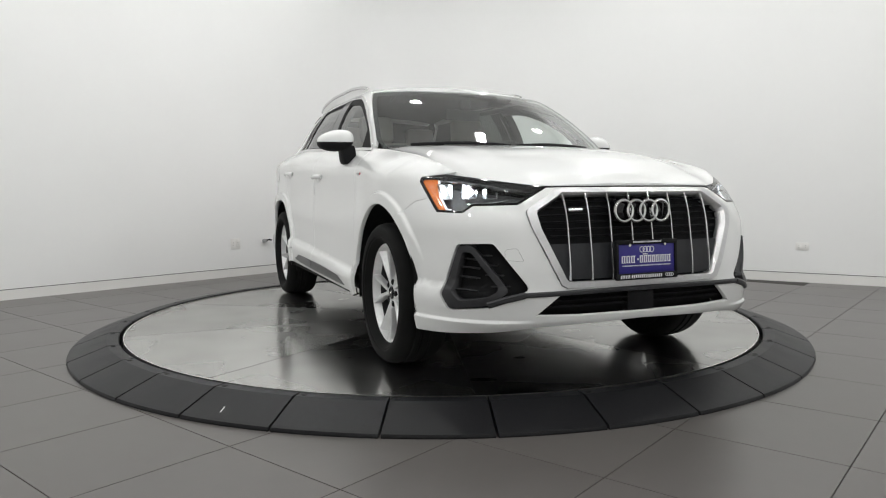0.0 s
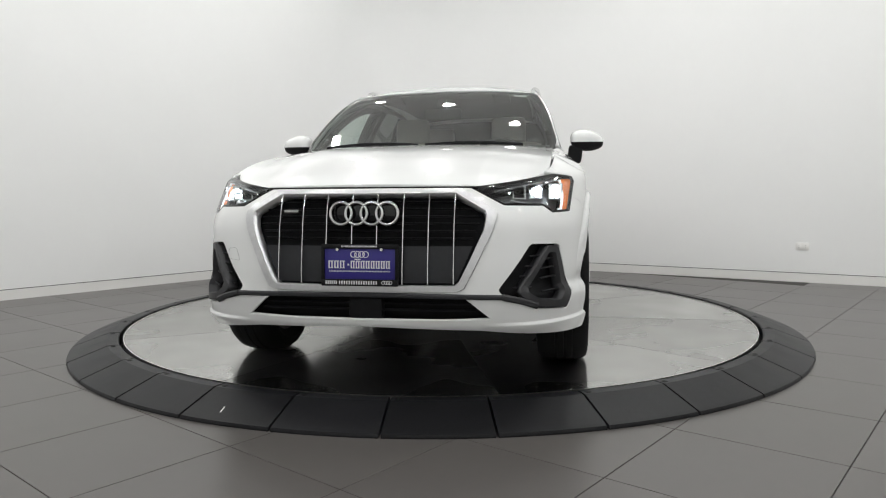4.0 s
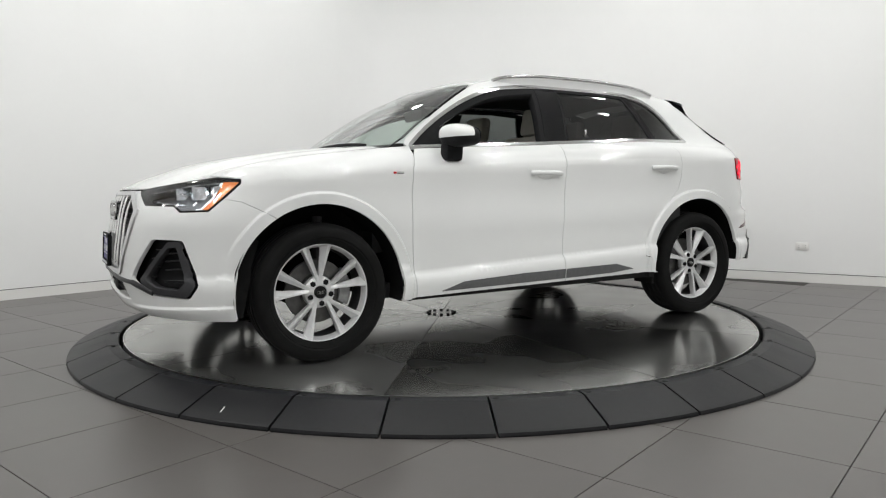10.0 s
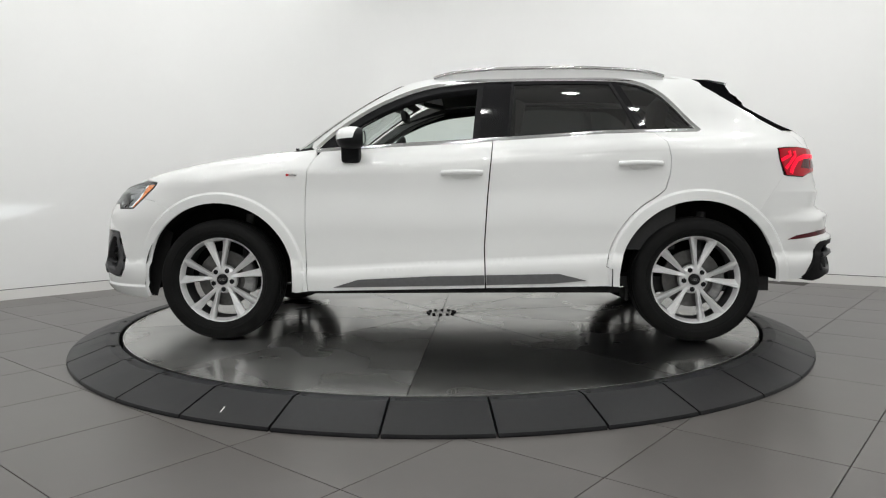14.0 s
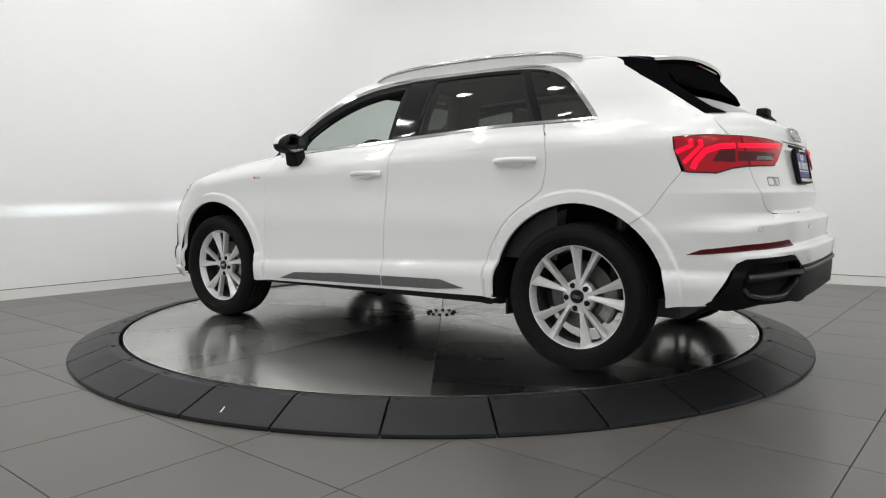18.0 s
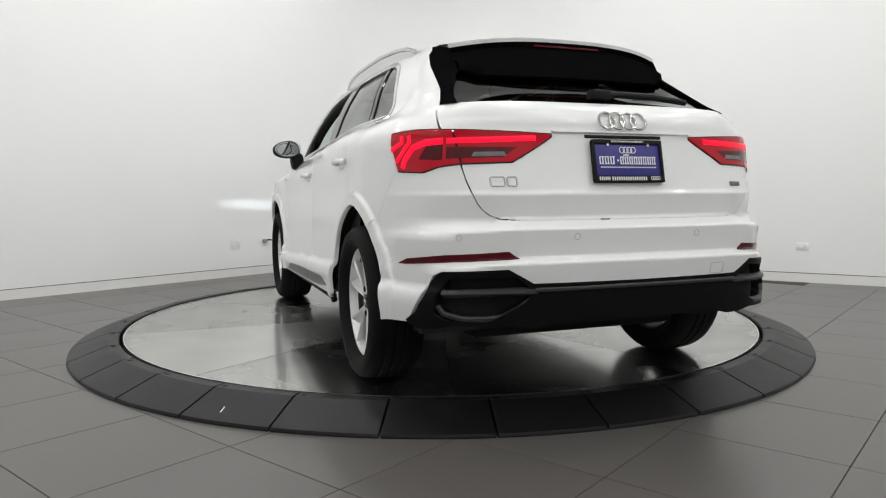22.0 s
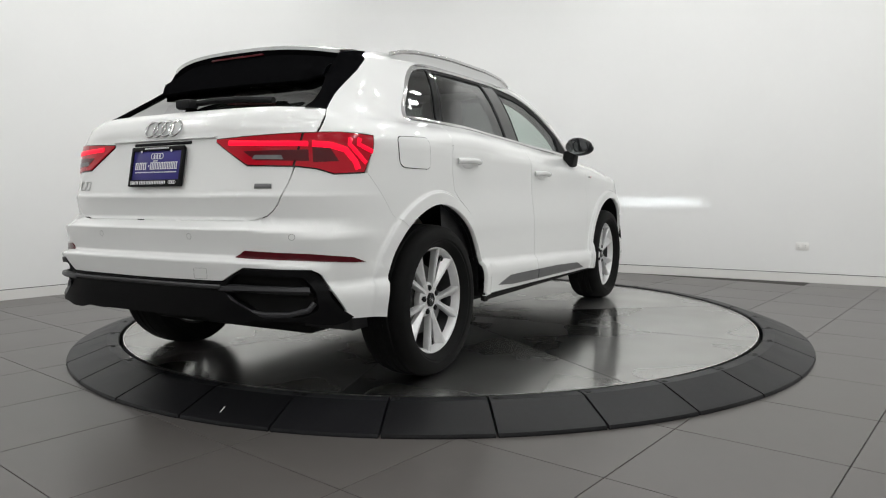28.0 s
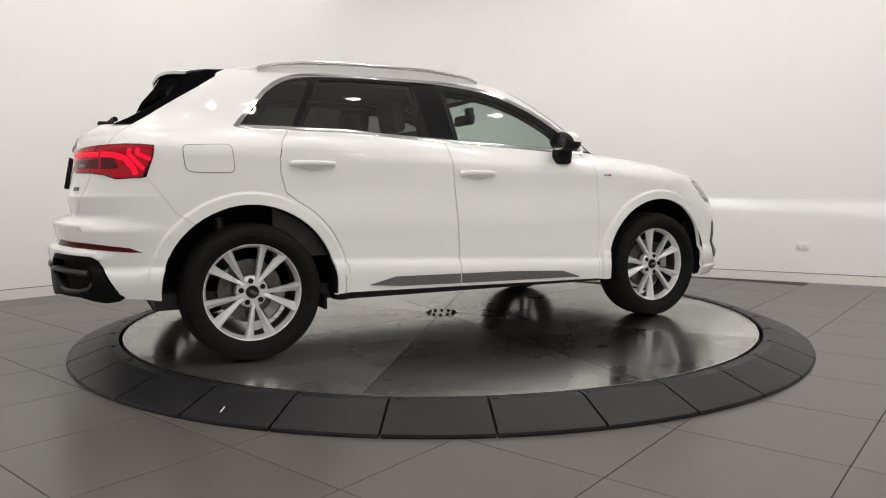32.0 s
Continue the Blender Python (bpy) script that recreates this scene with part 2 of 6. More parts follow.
# ---- round lamps on the ceiling ----
def downlight():
    ring = new("ceiling_light")
    part("trim_ring", lathe([(0.10, -0.03), (0.125, -0.03), (0.13, -0.02), (0.13, 0.0), (0.10, 0.0), (0.10, -0.03)], 32), M["base"], ring)
    dome = lathe([(0.0, -0.085)] + [(0.10 * math.sin(radians(a)), -0.03 - 0.055 * math.cos(radians(a))) for a in range(15, 91, 15)] + [(0.10, -0.01)], 32)
    part("diffuser", dome, material("lamp_glow", (1, 1, 1), 0.5, emit=LAMP_COLOR, strength=12.0), ring, "glowing white dome")
    tagged(ring, "round ceiling lamp with a glowing white dome", "ceiling light", "round lamps on the ceiling")
    return ring


lamp_data = bpy.data.lights.new("lamp_bulb", "SPOT")
lamp_data.spot_size, lamp_data.spot_blend = radians(170), 0.40
lamp_data.shadow_soft_size, lamp_data.energy, lamp_data.color = 0.055, LAMP_POWER, LAMP_COLOR


def wall_distance(x, y):
    best = 99.0
    for a, b in zip(CORNERS, CORNERS[1:] + CORNERS[:1]):
        d = (b - a).normalized()
        best = min(best, abs(d.cross(Vector((x, y)) - a)))
    return best


def in_room(p):
    return all((b - a).cross(p - a) < 0 for a, b in zip(CORNERS, CORNERS[1:] + CORNERS[:1]))


first = None
LAMP_AT, LAMP_U, LAMP_V = Vector((-0.08, 1.95)), Vector((1.11, -1.09)), Vector((1.06, 1.30))
for i in range(-8, 9):
    for j in range(-8, 9):
        spot = LAMP_AT + LAMP_U * i + LAMP_V * j
        if spot.y < -6.6 or wall_distance(spot.x, spot.y) < 0.55 or not in_room(spot):
            continue
        m = pose(spot.x, spot.y, CEIL_Z)
        if first is None:
            first = downlight()
            first.matrix_basis = m
        else:
            copy_thing(first, m)
        l = new("lamp_bulb", lamp_data)
        l.matrix_basis = pose(spot.x, spot.y, CEIL_Z - 0.12)


# ---- turntable ----
R_IN, R_OUT, SEGS, SEAM0 = 2.012, 2.298, 33, -95.8
GRAIN = -20.0      # lie of the brushing on a sheet, from its edge


def turntable():
    t = new("turntable")
    n = 10
    for k in range(n):
        a0, a1 = radians(125.2 + k * 36), radians(125.2 + (k + 1) * 36)
        g = 0.0022
        verts, faces = [], []
        rows = [0.118, 0.6, 1.2, 1.8, R_IN - 0.006]
        seg = 24
        for r in rows:
            e = g / r
            for s in range(seg + 1):
                a = a0 + e + (a1 - a0 - 2 * e) * s / seg
                verts.append((r * math.cos(a), r * math.sin(a), 0.0))
        w = seg + 1
        for i in range(len(rows) - 1):
            for s in range(seg):
                faces.append((i * w + s, (i + 1) * w + s, (i + 1) * w + s + 1, i * w + s + 1))
        # turned down edges
        base = len(verts)
        loop = [i for i in range(w)] + [i * w + seg for i in range(1, len(rows))] + [(len(rows) - 1) * w + s for s in range(seg - 1, -1, -1)] + [i * w for i in range(len(rows) - 2, 0, -1)]
        for i in loop:
            x, y, z = verts[i]
            verts.append((x, y, -0.006))
        for i in range(len(loop)):
            j = (i + 1) % len(loop)
            faces.append((loop[i], loop[j], base + j, base + i))
        # own grain direction for every sheet, across its edge: the sheet is stored turned
        turn = Matrix.Rotation(a0 + radians(GRAIN), 4, "Z")
        inv = turn.inverted()
        ob = ob_from("deck_plate", [inv @ Vector(v) for v in verts], faces, M["steel"], t)
        ob.matrix_basis = turn
    part("deck_core", lathe([(0.0, -0.007), (R_IN - 0.008, -0.007), (R_IN - 0.008, -0.06), (0.0, -0.06)], 96), M["gap"], t)
    part("edge_band", lathe([(R_IN - 0.006, -0.05), (R_IN - 0.006, 0.003), (R_IN, 0.003), (R_IN, -0.05), (R_IN - 0.006, -0.05)], 128), M["steel_edge"], t, "bright steel edge band")
    part("hub_plate", lathe([(0.0, 0.0005), (0.116, 0.0005), (0.116, -0.005)], 48), M["steel"], t, "round steel hub plate")
    bm0 = bmesh.new()
    cyl(bm0, 0.011, 0.012, pose(0, 0, 0.004), 8)
    bolt = part("bolt", bm0, M["gap"], t)
    for k in range(12):
        a = 2 * math.pi * k / 12
        o = bolt if k == 0 else bolt.copy()
        if k:
            scene.collection.objects.link(o)
        o.matrix_basis = pose(0.092 * math.cos(a), 0.092 * math.sin(a), 0)
    return tagged(t, "round brushed steel turntable deck under the car", "turntable")


table = turntable()


def ramp_ring():
    ring = new("turntable_surround")
    step = 2 * math.pi / SEGS
    g = 0.005
    prof = [(R_IN + 0.022, -0.07), (R_IN + 0.022, 0.004), (R_IN + 0.03, 0.009), (R_IN + 0.085, 0.009), (R_OUT - 0.02, -0.052), (R_OUT - 0.004, -0.058),
            (R_OUT, -0.068), (R_OUT, FLOOR_Z - DECK_Z)]
    verts, faces = [], []
    sub = 6
    for s in range(sub + 1):
        for r, z in prof:
            a = -step / 2 + step * s / sub
            a += (g / r) * (1 - 2 * s / sub)
            verts.append((r * math.cos(a), r * math.sin(a), z))
    w = len(prof)
    for s in range(sub):
        for k in range(w - 1):
            faces.append((s * w + k, s * w + k + 1, (s + 1) * w + k + 1, (s + 1) * w + k))
    faces.append(tuple(range(w)))
    faces.append(tuple(sub * w + k for k in range(w))[::-1])
    first_seg = ob_from("ramp_segment", verts, faces, M["rubber_ring"], ring)
    hole = bmesh.new()
    cyl(hole, 0.013, 0.004, pose(R_IN + 0.06, 0, 0.0085), 12)
    hole_ob = part("bolt_hole", hole, M["hole"], ring)
    for k in range(SEGS):
        o = first_seg if k == 0 else first_seg.copy()
        h = hole_ob if k == 0 else hole_ob.copy()
        if k:
            scene.collection.objects.link(o)
            scene.collection.objects.link(h)
        o.matrix_basis = pose(0, 0, 0, 0, 0, SEAM0 + math.degrees(step) * (k + 0.5))
        h.parent = o
        h.matrix_basis = pose(0, 0, 0, 0, 0, -math.degrees(step) / 2 + 0.9)
    scratch = bmesh.new()
    box(scratch, -0.002, -0.018, 0.0, 0.002, 0.018, 0.0012, 0.0, pose(-0.86, -2.122, -0.0105, 17, 0, -12))
    part("scratch", scratch, M["base"], ring, "pale scratch on the rubber")
    part("pit_wall", lathe([(R_IN + 0.024, -0.07), (R_IN + 0.0, -0.07), (R_IN + 0.0, -0.075), (R_IN + 0.024, -0.075)], 96), M["hole"], ring)
    ring.location.z = DECK_Z
    return tagged(ring, "black rubber ramp ring of wedge segments round the turntable", "ramp ring")


ramp_ring()


# ---- the car: body surfaces ----
def curve(table):
    """Smooth monotone curve through (x, y) pairs, for numbers and arrays."""
    xs = np.array([p[0] for p in table], float)
    ys = np.array([p[1] for p in table], float)
    if xs[0] > xs[-1]:
        xs, ys = xs[::-1], ys[::-1]
    d = np.diff(ys) / np.diff(xs)
    s = np.zeros_like(ys)
    s[0], s[-1] = d[0], d[-1]
    for i in range(1, len(xs) - 1):
        s[i] = 0 if d[i - 1] * d[i] <= 0 else 2 * d[i - 1] * d[i] / (d[i - 1] + d[i])

    def f(x):
        x = np.clip(np.asarray(x, float), xs[0], xs[-1])
        i = np.clip(np.searchsorted(xs, x) - 1, 0, len(xs) - 2)
        h = xs[i + 1] - xs[i]
        t = (x - xs[i]) / h
        return (ys[i] * (2 * t ** 3 - 3 * t ** 2 + 1) + ys[i + 1] * (-2 * t ** 3 + 3 * t ** 2)
                + h * (s[i] * (t ** 3 - 2 * t ** 2 + t) + s[i + 1] * (t ** 3 - t ** 2)))
    return f


def step(x, a, b):
    t = np.clip((np.asarray(x, float) - a) / (b - a), 0, 1)
    return t * t * (3 - 2 * t)


HUB_X, HUB_Z = 1.338, 0.344
ARCH_F, ARCH_B = 1.345, -1.312      # middle of the front and the rear arch
ARCH_R, FLARE_R = 0.427, 0.483
belt = curve([(0.95, 1.055), (0.78, 1.062), (0.4, 1.082), (0.08, 1.095), (-0.24, 1.113), (-0.56, 1.13), (-0.88, 1.147), (-1.4, 1.152), (-2.1, 1.12)])
half_w = curve([(0.18, 0.835), (0.22, 0.868), (0.26, 0.884), (0.30, 0.893), (0.38, 0.900), (0.425, 0.893), (0.455, 0.872), (0.55, 0.872), (0.72, 0.880), (0.88, 0.887), (0.935, 0.889), (0.96, 0.884), (0.99, 0.866),
                (1.03, 0.828), (1.06, 0.780), (1.075, 0.760), (1.15, 0.732), (1.25, 0.698), (1.35, 0.656), (1.42, 0.617), (1.47, 0.578),
                (1.505, 0.535), (1.53, 0.48)])
fender_top = curve([(0.80, 1.075), (0.95, 1.060), (1.1, 1.043), (1.3, 1.02), (1.5, 0.992), (1.7, 0.95), (1.88, 0.897), (2.0, 0.862), (2.2, 0.84)])
nose_x = curve([(0.18, 2.03), (0.24, 2.145), (0.30, 2.195), (0.36, 2.205), (0.42, 2.211), (0.50, 2.209), (0.62, 2.194), (0.75, 2.172), (0.82, 2.15), (0.86, 2.112), (0.90, 2.02), (1.0, 1.75)])
tail_up = curve([(0.82, -2.143), (0.88, -2.125), (1.03, -2.095), (1.08, -2.085), (1.12, -2.05), (1.16, -1.975), (1.19, -1.905), (1.25, -1.80), (1.42, -1.525), (1.5, -1.40)])
TAIL_LOW = [(0.18, -1.98), (0.26, -2.15), (0.32, -2.2), (0.42, -2.224), (0.49, -2.232), (0.575, -2.243), (0.588, -2.205), (0.592, -2.203), (0.694, -2.214), (0.724, -2.133), (0.815, -2.150), (0.829, -2.141), (0.88, -2.127), (1.03, -2.095)]


def tail_x(z):
    """Rear end's outline: flat faces with tight creases below, a smooth sweep above."""
    z = np.asarray(z, float)
    zs, xs = [p[0] for p in TAIL_LOW], [p[1] for p in TAIL_LOW]
    low = sum(np.interp(z + d, zs, xs) for d in (-0.005, -0.0025, 0.0, 0.0025, 0.005)) / 5
    k = step(z, 0.9, 1.0)
    return low * (1 - k) + tail_up(z) * k + 0.034 * step(z, 0.2, 0.5) * (1 - step(z, 1.06, 1.17))


screen_x = curve([(1.04, 1.12), (1.085, 1.05), (1.2, 0.885), (1.32, 0.69), (1.43, 0.475), (1.48, 0.34), (1.51, 0.23), (1.53, 0.1)])


def side_w(x, z):
    """Half width of the body at x along the car and height z, without the arches' flares."""
    x, z = np.asarray(x, float), np.asarray(z, float)
    lift = belt(x) - 1.07
    k = step(z, 0.72, 1.0) * (1 - step(z, 1.12, 1.5))
    crease = (0.43 - 0.045 * np.clip(x, -0.9, 0.9) - 0.437) * step(z, 0.28, 0.36) * (1 - step(z, 0.48, 0.66))
    w = half_w(z - lift * k - crease)
    w = w - 0.025 * np.clip((-x - 0.9) / 0.5, 0, 1) * step(z, 1.12, 1.25)
    w = w - 0.030 * np.clip((x - 0.5) / 1.2, 0, 1) ** 2 * step(z, 1.0, 1.2) - 0.045 * np.clip((-x - 0.5) / 1.0, 0, 1.2) ** 2 * step(z, 1.05, 1.22)
    # fenders roll over to the bonnet ahead of the doors
    top = fender_top(x)
    s = np.clip((z - (top - 0.13)) / 0.13, 0, 1.15)
    wf = np.minimum(w, 0.893 + 0 * w) - 0.0
    base_f = half_w(np.minimum(z, 0.88)) - 0.17 * s ** 2.2
    w = np.where(x > 0.8, base_f + (w - base_f) * (1 - step(x, 0.8, 1.0)), w)
    # doors draw in below the window line
    return w - 0.022 * step(z, 0.62, 0.86) * (1 - step(z, 1.02, 1.10)) * step(x, -1.55, -1.0) * (1 - step(x, 0.9, 1.3))


def flare(x, z):
    out = 0.0
    for hx in (ARCH_F, ARCH_B):
        d = np.hypot(np.asarray(x) - hx, np.asarray(z) - HUB_Z)
        out = out + 0.022 * (1 - step(d, FLARE_R - 0.006, FLARE_R + 0.008)) * (np.asarray(z) > 0.1)
        out = out * (1 - step(np.abs(np.asarray(x)), 1.70, 1.84))
    return out


def ends(theta, xc, ax, w, n, m):
    """Radius of a rounded outline at angle theta from the car's axis."""
    c, s = np.abs(np.cos(theta)), np.abs(np.sin(theta))
    lo, hi = np.zeros_like(c), np.full_like(c, 2.0)
    for _ in range(40):
        r = (lo + hi) / 2
        v = (r * c / ax) ** n + (r * s / w) ** m
        lo, hi = np.where(v < 1, r, lo), np.where(v < 1, hi, r)
    return (lo + hi) / 2


K = 0.8          # metres of chart for a radian of corner
XF, XR = 1.42, -1.42


def nose(s, z):
    """Front shell: s runs round the corner from the bonnet's middle (0) to the left side (positive)."""
    s, z = np.asarray(s, float), np.asarray(z, float)
    th = np.clip(s / K, -math.pi / 2, math.pi / 2)
    w = side_w(XF + 0 * z, np.minimum(z, fender_top(1.75)))
    up = step(z, 0.66, 0.87)
    r = ends(th, XF, nose_x(z) - XF, w, 2.6 - 0.6 * up, 4.0 - 1.0 * up) + 0.012 * (1 - step(z, 0.296, 0.310)) * step(np.abs(th), 0.55, 0.8)
    x, y = XF + r * np.cos(th), r * np.sin(th)
    over = np.abs(s) / K - math.pi / 2
    x2 = XF - over * K
    x = np.where(over > 0, x2, x)
    y = np.where(over > 0, np.sign(s) * side_w(x2, z), y)
    y = y + np.sign(y) * flare(x, z) * np.clip(np.abs(y) / 0.7, 0, 1) ** 4
    return np.stack([x, y, z + 0 * x], -1)


def tail(s, z):
    s, z = np.asarray(s, float), np.asarray(z, float)
    th = np.clip(s / K, -math.pi / 2, math.pi / 2)
    w = side_w(XR + 0 * z, z)
    up = step(z, 0.62, 1.0)
    dip = 0.05 * step(np.abs(th), 0.5, 1.35) * step(z, 0.45, 0.55) * (1 - step(z, 0.66, 0.75))
    r = ends(th, XR, np.maximum(XR - tail_x(z + dip), 0.05), w, 2.3 - 0.35 * up, 4.5 + 0.2 * up + 4.3 * step(z, 1.09, 1.2))
    x, y = XR - r * np.cos(th), r * np.sin(th)
    over = np.abs(s) / K - math.pi / 2
    x2 = XR + over * K
    x = np.where(over > 0, x2, x)
    y = np.where(over > 0, np.sign(s) * side_w(x2, z), y)
    y = y + np.sign(y) * flare(x, z) * np.clip(np.abs(y) / 0.7, 0, 1) ** 4
    return np.stack([x, y, z + 0 * x], -1)


def flank(x, z):
    """Left side by x and height; its ends follow the corners."""
    x, z = np.asarray(x, float), np.asarray(z, float)
    y = side_w(np.clip(x, XR, XF), np.where(x > XF, np.minimum(z, fender_top(1.75)), z)) 
    # front corner
    up = step(z, 0.66, 0.87)
    n, m = 2.6 - 0.6 * up, 4.0 - 1.0 * up
    a = np.clip((x - XF) / (nose_x(z) - XF), 0, 0.999)
    wf = side_w(XF + 0 * z, np.minimum(z, fender_top(1.75)))
    y = np.where(x > XF, np.minimum(y, wf * (1 - a ** n) ** (1 / m)), y)
    yc = half_w(np.minimum(z, 0.88)) * (1 - a ** n) ** (1 / m)
    ft = fender_top(x)
    s = np.clip((z - (ft - 0.13)) / 0.13, 0, 1.1)
    roll = yc - np.maximum(yc - 0.725, 0) * s ** (2.2 + 2.8 * step(x, XF, 1.6))
    y = np.where(x > XF, roll, y)
    up = step(z, 0.62, 1.0)
    n, m = 2.3 - 0.35 * up, 4.5 + 0.2 * up + 4.3 * step(z, 1.09, 1.2)
    a = np.clip((XR - x) / np.maximum(XR - tail_x(z), 0.05), 0, 0.999)
    y = np.where(x < XR, y * (1 - a ** n) ** (1 / m), y)
    y = y + flare(x, z)
    return np.stack([x, y, z + 0 * x], -1)


roof_mid = curve([(0.5, 1.425), (0.34, 1.487), (0.2, 1.522), (0.0, 1.547), (-0.3, 1.562), (-0.7, 1.562), (-1.1, 1.545), (-1.35, 1.515), (-1.62, 1.462), (-1.7, 1.44)])


def roof_at(x, y):
    x, y = np.asarray(x, float), np.asarray(y, float)
    return np.stack([x + 0 * y, y + 0 * x, roof_mid(x) - 0.055 * np.abs(y / 0.57) ** 2.6 + 0 * y], -1)


bonnet_mid = curve([(2.16, 0.842), (2.12, 0.862), (2.05, 0.897), (1.95, 0.935), (1.81, 0.983), (1.63, 1.021), (1.46, 1.047), (1.29, 1.067), (1.12, 1.082), (0.9, 1.095)])


def bonnet_at(x, y):
    x, y = np.asarray(x, float), np.asarray(y, float)
    # the front edge sweeps back at the sides: read the profile further forward there
    xx = x + 0.16 * np.abs(y / 0.7) ** 2.4 * step(x, 1.2, 1.9)
    z = bonnet_mid(xx) - 0.018 * np.abs(y / 0.7) ** 2 - 0.012 * step(np.abs(y), 0.42, 0.56) * step(x, 0.9, 1.3)
    edge = step(np.abs(y), 0.56, 0.71)
    z = z + (np.minimum(fender_top(x), z + 0.03) - z) * edge
    return np.stack([x + 0 * y, y + 0 * x, z], -1)


def screen_at(y, z):
    """Windscreen by width and height."""
    y, z = np.asarray(y, float), np.asarray(z, float)
    return np.stack([screen_x(z) - 0.16 * np.abs(y / 0.7) ** 2.2, y + 0 * z, z + 0 * y], -1)


def rear_glass_at(y, z):
    y, z = np.asarray(y, float), np.asarray(z, float)
    return np.stack([tail_x(z) + 0.10 * np.abs(y / 0.65) ** 2.4, y + 0 * z, z + 0 * y], -1)


def raised(surf, d):
    """The same surface moved out along its normal by d."""
    def f(u, v):
        p, n = surf_normals(surf, np.asarray(u, float), np.asarray(v, float))
        return p + n * d
    return f


def surf_normals(surf, u, v):
    p = surf(u, v)
    e = 1e-3
    a = surf(u + e, v) - surf(u - e, v)
    b = surf(u, v + e) - surf(u, v - e)
    n = np.cross(a, b)
    n /= np.linalg.norm(n, axis=-1, keepdims=True) + 1e-12
    out = p - np.array([0.0, 0.0, 0.62])
    out[..., 0] *= 0.25
    flip = np.sign((n * out).sum(-1))
    flip = np.where(flip == 0, 1, flip)
    return p, n * flip[..., None]


def in_poly(px, py, poly):
    inside = np.zeros(len(px), bool)
    n = len(poly)
    for i in range(n):
        x0, y0 = poly[i]
        x1, y1 = poly[(i + 1) % n]
        if y0 == y1:
            continue
        c = ((y0 > py) != (y1 > py)) & (px < (x1 - x0) * (py - y0) / (y1 - y0) + x0)
        inside ^= c
    return inside


def dense(poly, h):
    out = []
    for i in range(len(poly)):
        a, b = np.array(poly[i], float), np.array(poly[(i + 1) % len(poly)], float)
        k = max(1, int(math.ceil(np.linalg.norm(b - a) / h)))
        out += [tuple(a + (b - a) * j / k) for j in range(k)]
    return out


def shrink(poly, d):
    """Poly drawn in by d (out for negative d)."""
    p = np.array(poly, float)
    area = sum(p[i][0] * p[(i + 1) % len(p)][1] - p[(i + 1) % len(p)][0] * p[i][1] for i in range(len(p)))
    sgn = 1 if area > 0 else -1
    out = []
    for i in range(len(p)):
        a, b, c = p[i - 1], p[i], p[(i + 1) % len(p)]
        d1, d2 = (b - a) / (np.linalg.norm(b - a) + 1e-9), (c - b) / (np.linalg.norm(c - b) + 1e-9)
        n1, n2 = np.array([-d1[1], d1[0]]) * sgn, np.array([-d2[1], d2[0]]) * sgn
        nn = n1 + n2
        nn = nn / max(np.dot(nn, nn) / 2, 0.5)
        out.append(tuple(b + nn * d))
    return out


def rounded(poly, r, k=4):
    """Poly with its corners rounded by about r."""
    p = [np.array(q, float) for q in poly]
    out = []
    for i in range(len(p)):
        a, b, c = p[i - 1], p[i], p[(i + 1) % len(p)]
        la, lc = np.linalg.norm(a - b), np.linalg.norm(c - b)
        ra, rc = min(r, la * 0.45), min(r, lc * 0.45)
        s, e = b + (a - b) / la * ra, b + (c - b) / lc * rc
        for j in range(k + 1):
            t = j / k
            out.append(tuple(s * (1 - t) ** 2 + 2 * b * t * (1 - t) + e * t * t))
    return out


def shoulder_lines():
    """Rows of points along the flank's creases."""
    out = []
    xs = np.linspace(1.3, -1.7, 150)
    for q in (0.372, 0.405, 0.435, 0.462, 0.95, 0.962, 0.972, 0.985):
        z = np.full_like(xs, q)
        for _ in range(12):
            lift = belt(xs) - 1.07
            k = step(z, 0.72, 1.0) * (1 - step(z, 1.12, 1.5))
            crease = (0.43 - 0.045 * np.clip(xs, -0.9, 0.9) - 0.437) * step(z, 0.28, 0.36) * (1 - step(z, 0.48, 0.66))
            z = q + lift * k + crease
        out.append(np.stack([xs, z], -1))
    return out


def tail_lines():
    ss = np.arange(-1.5, 1.5, 0.02)
    return [np.stack([ss, np.full_like(ss, z)], -1) for z in (0.563, 0.570, 0.577, 0.584, 0.591, 0.598, 0.606, 0.685, 0.692, 0.699, 0.808, 0.815, 0.822, 0.829, 0.836, 1.07, 1.09, 1.105, 1.12)]


def nose_lines():
    ss = np.arange(-1.3, 1.3, 0.02)
    return [np.stack([ss, np.full_like(ss, z)], -1) for z in (0.294, 0.300, 0.306, 0.312)]


LINES = {}


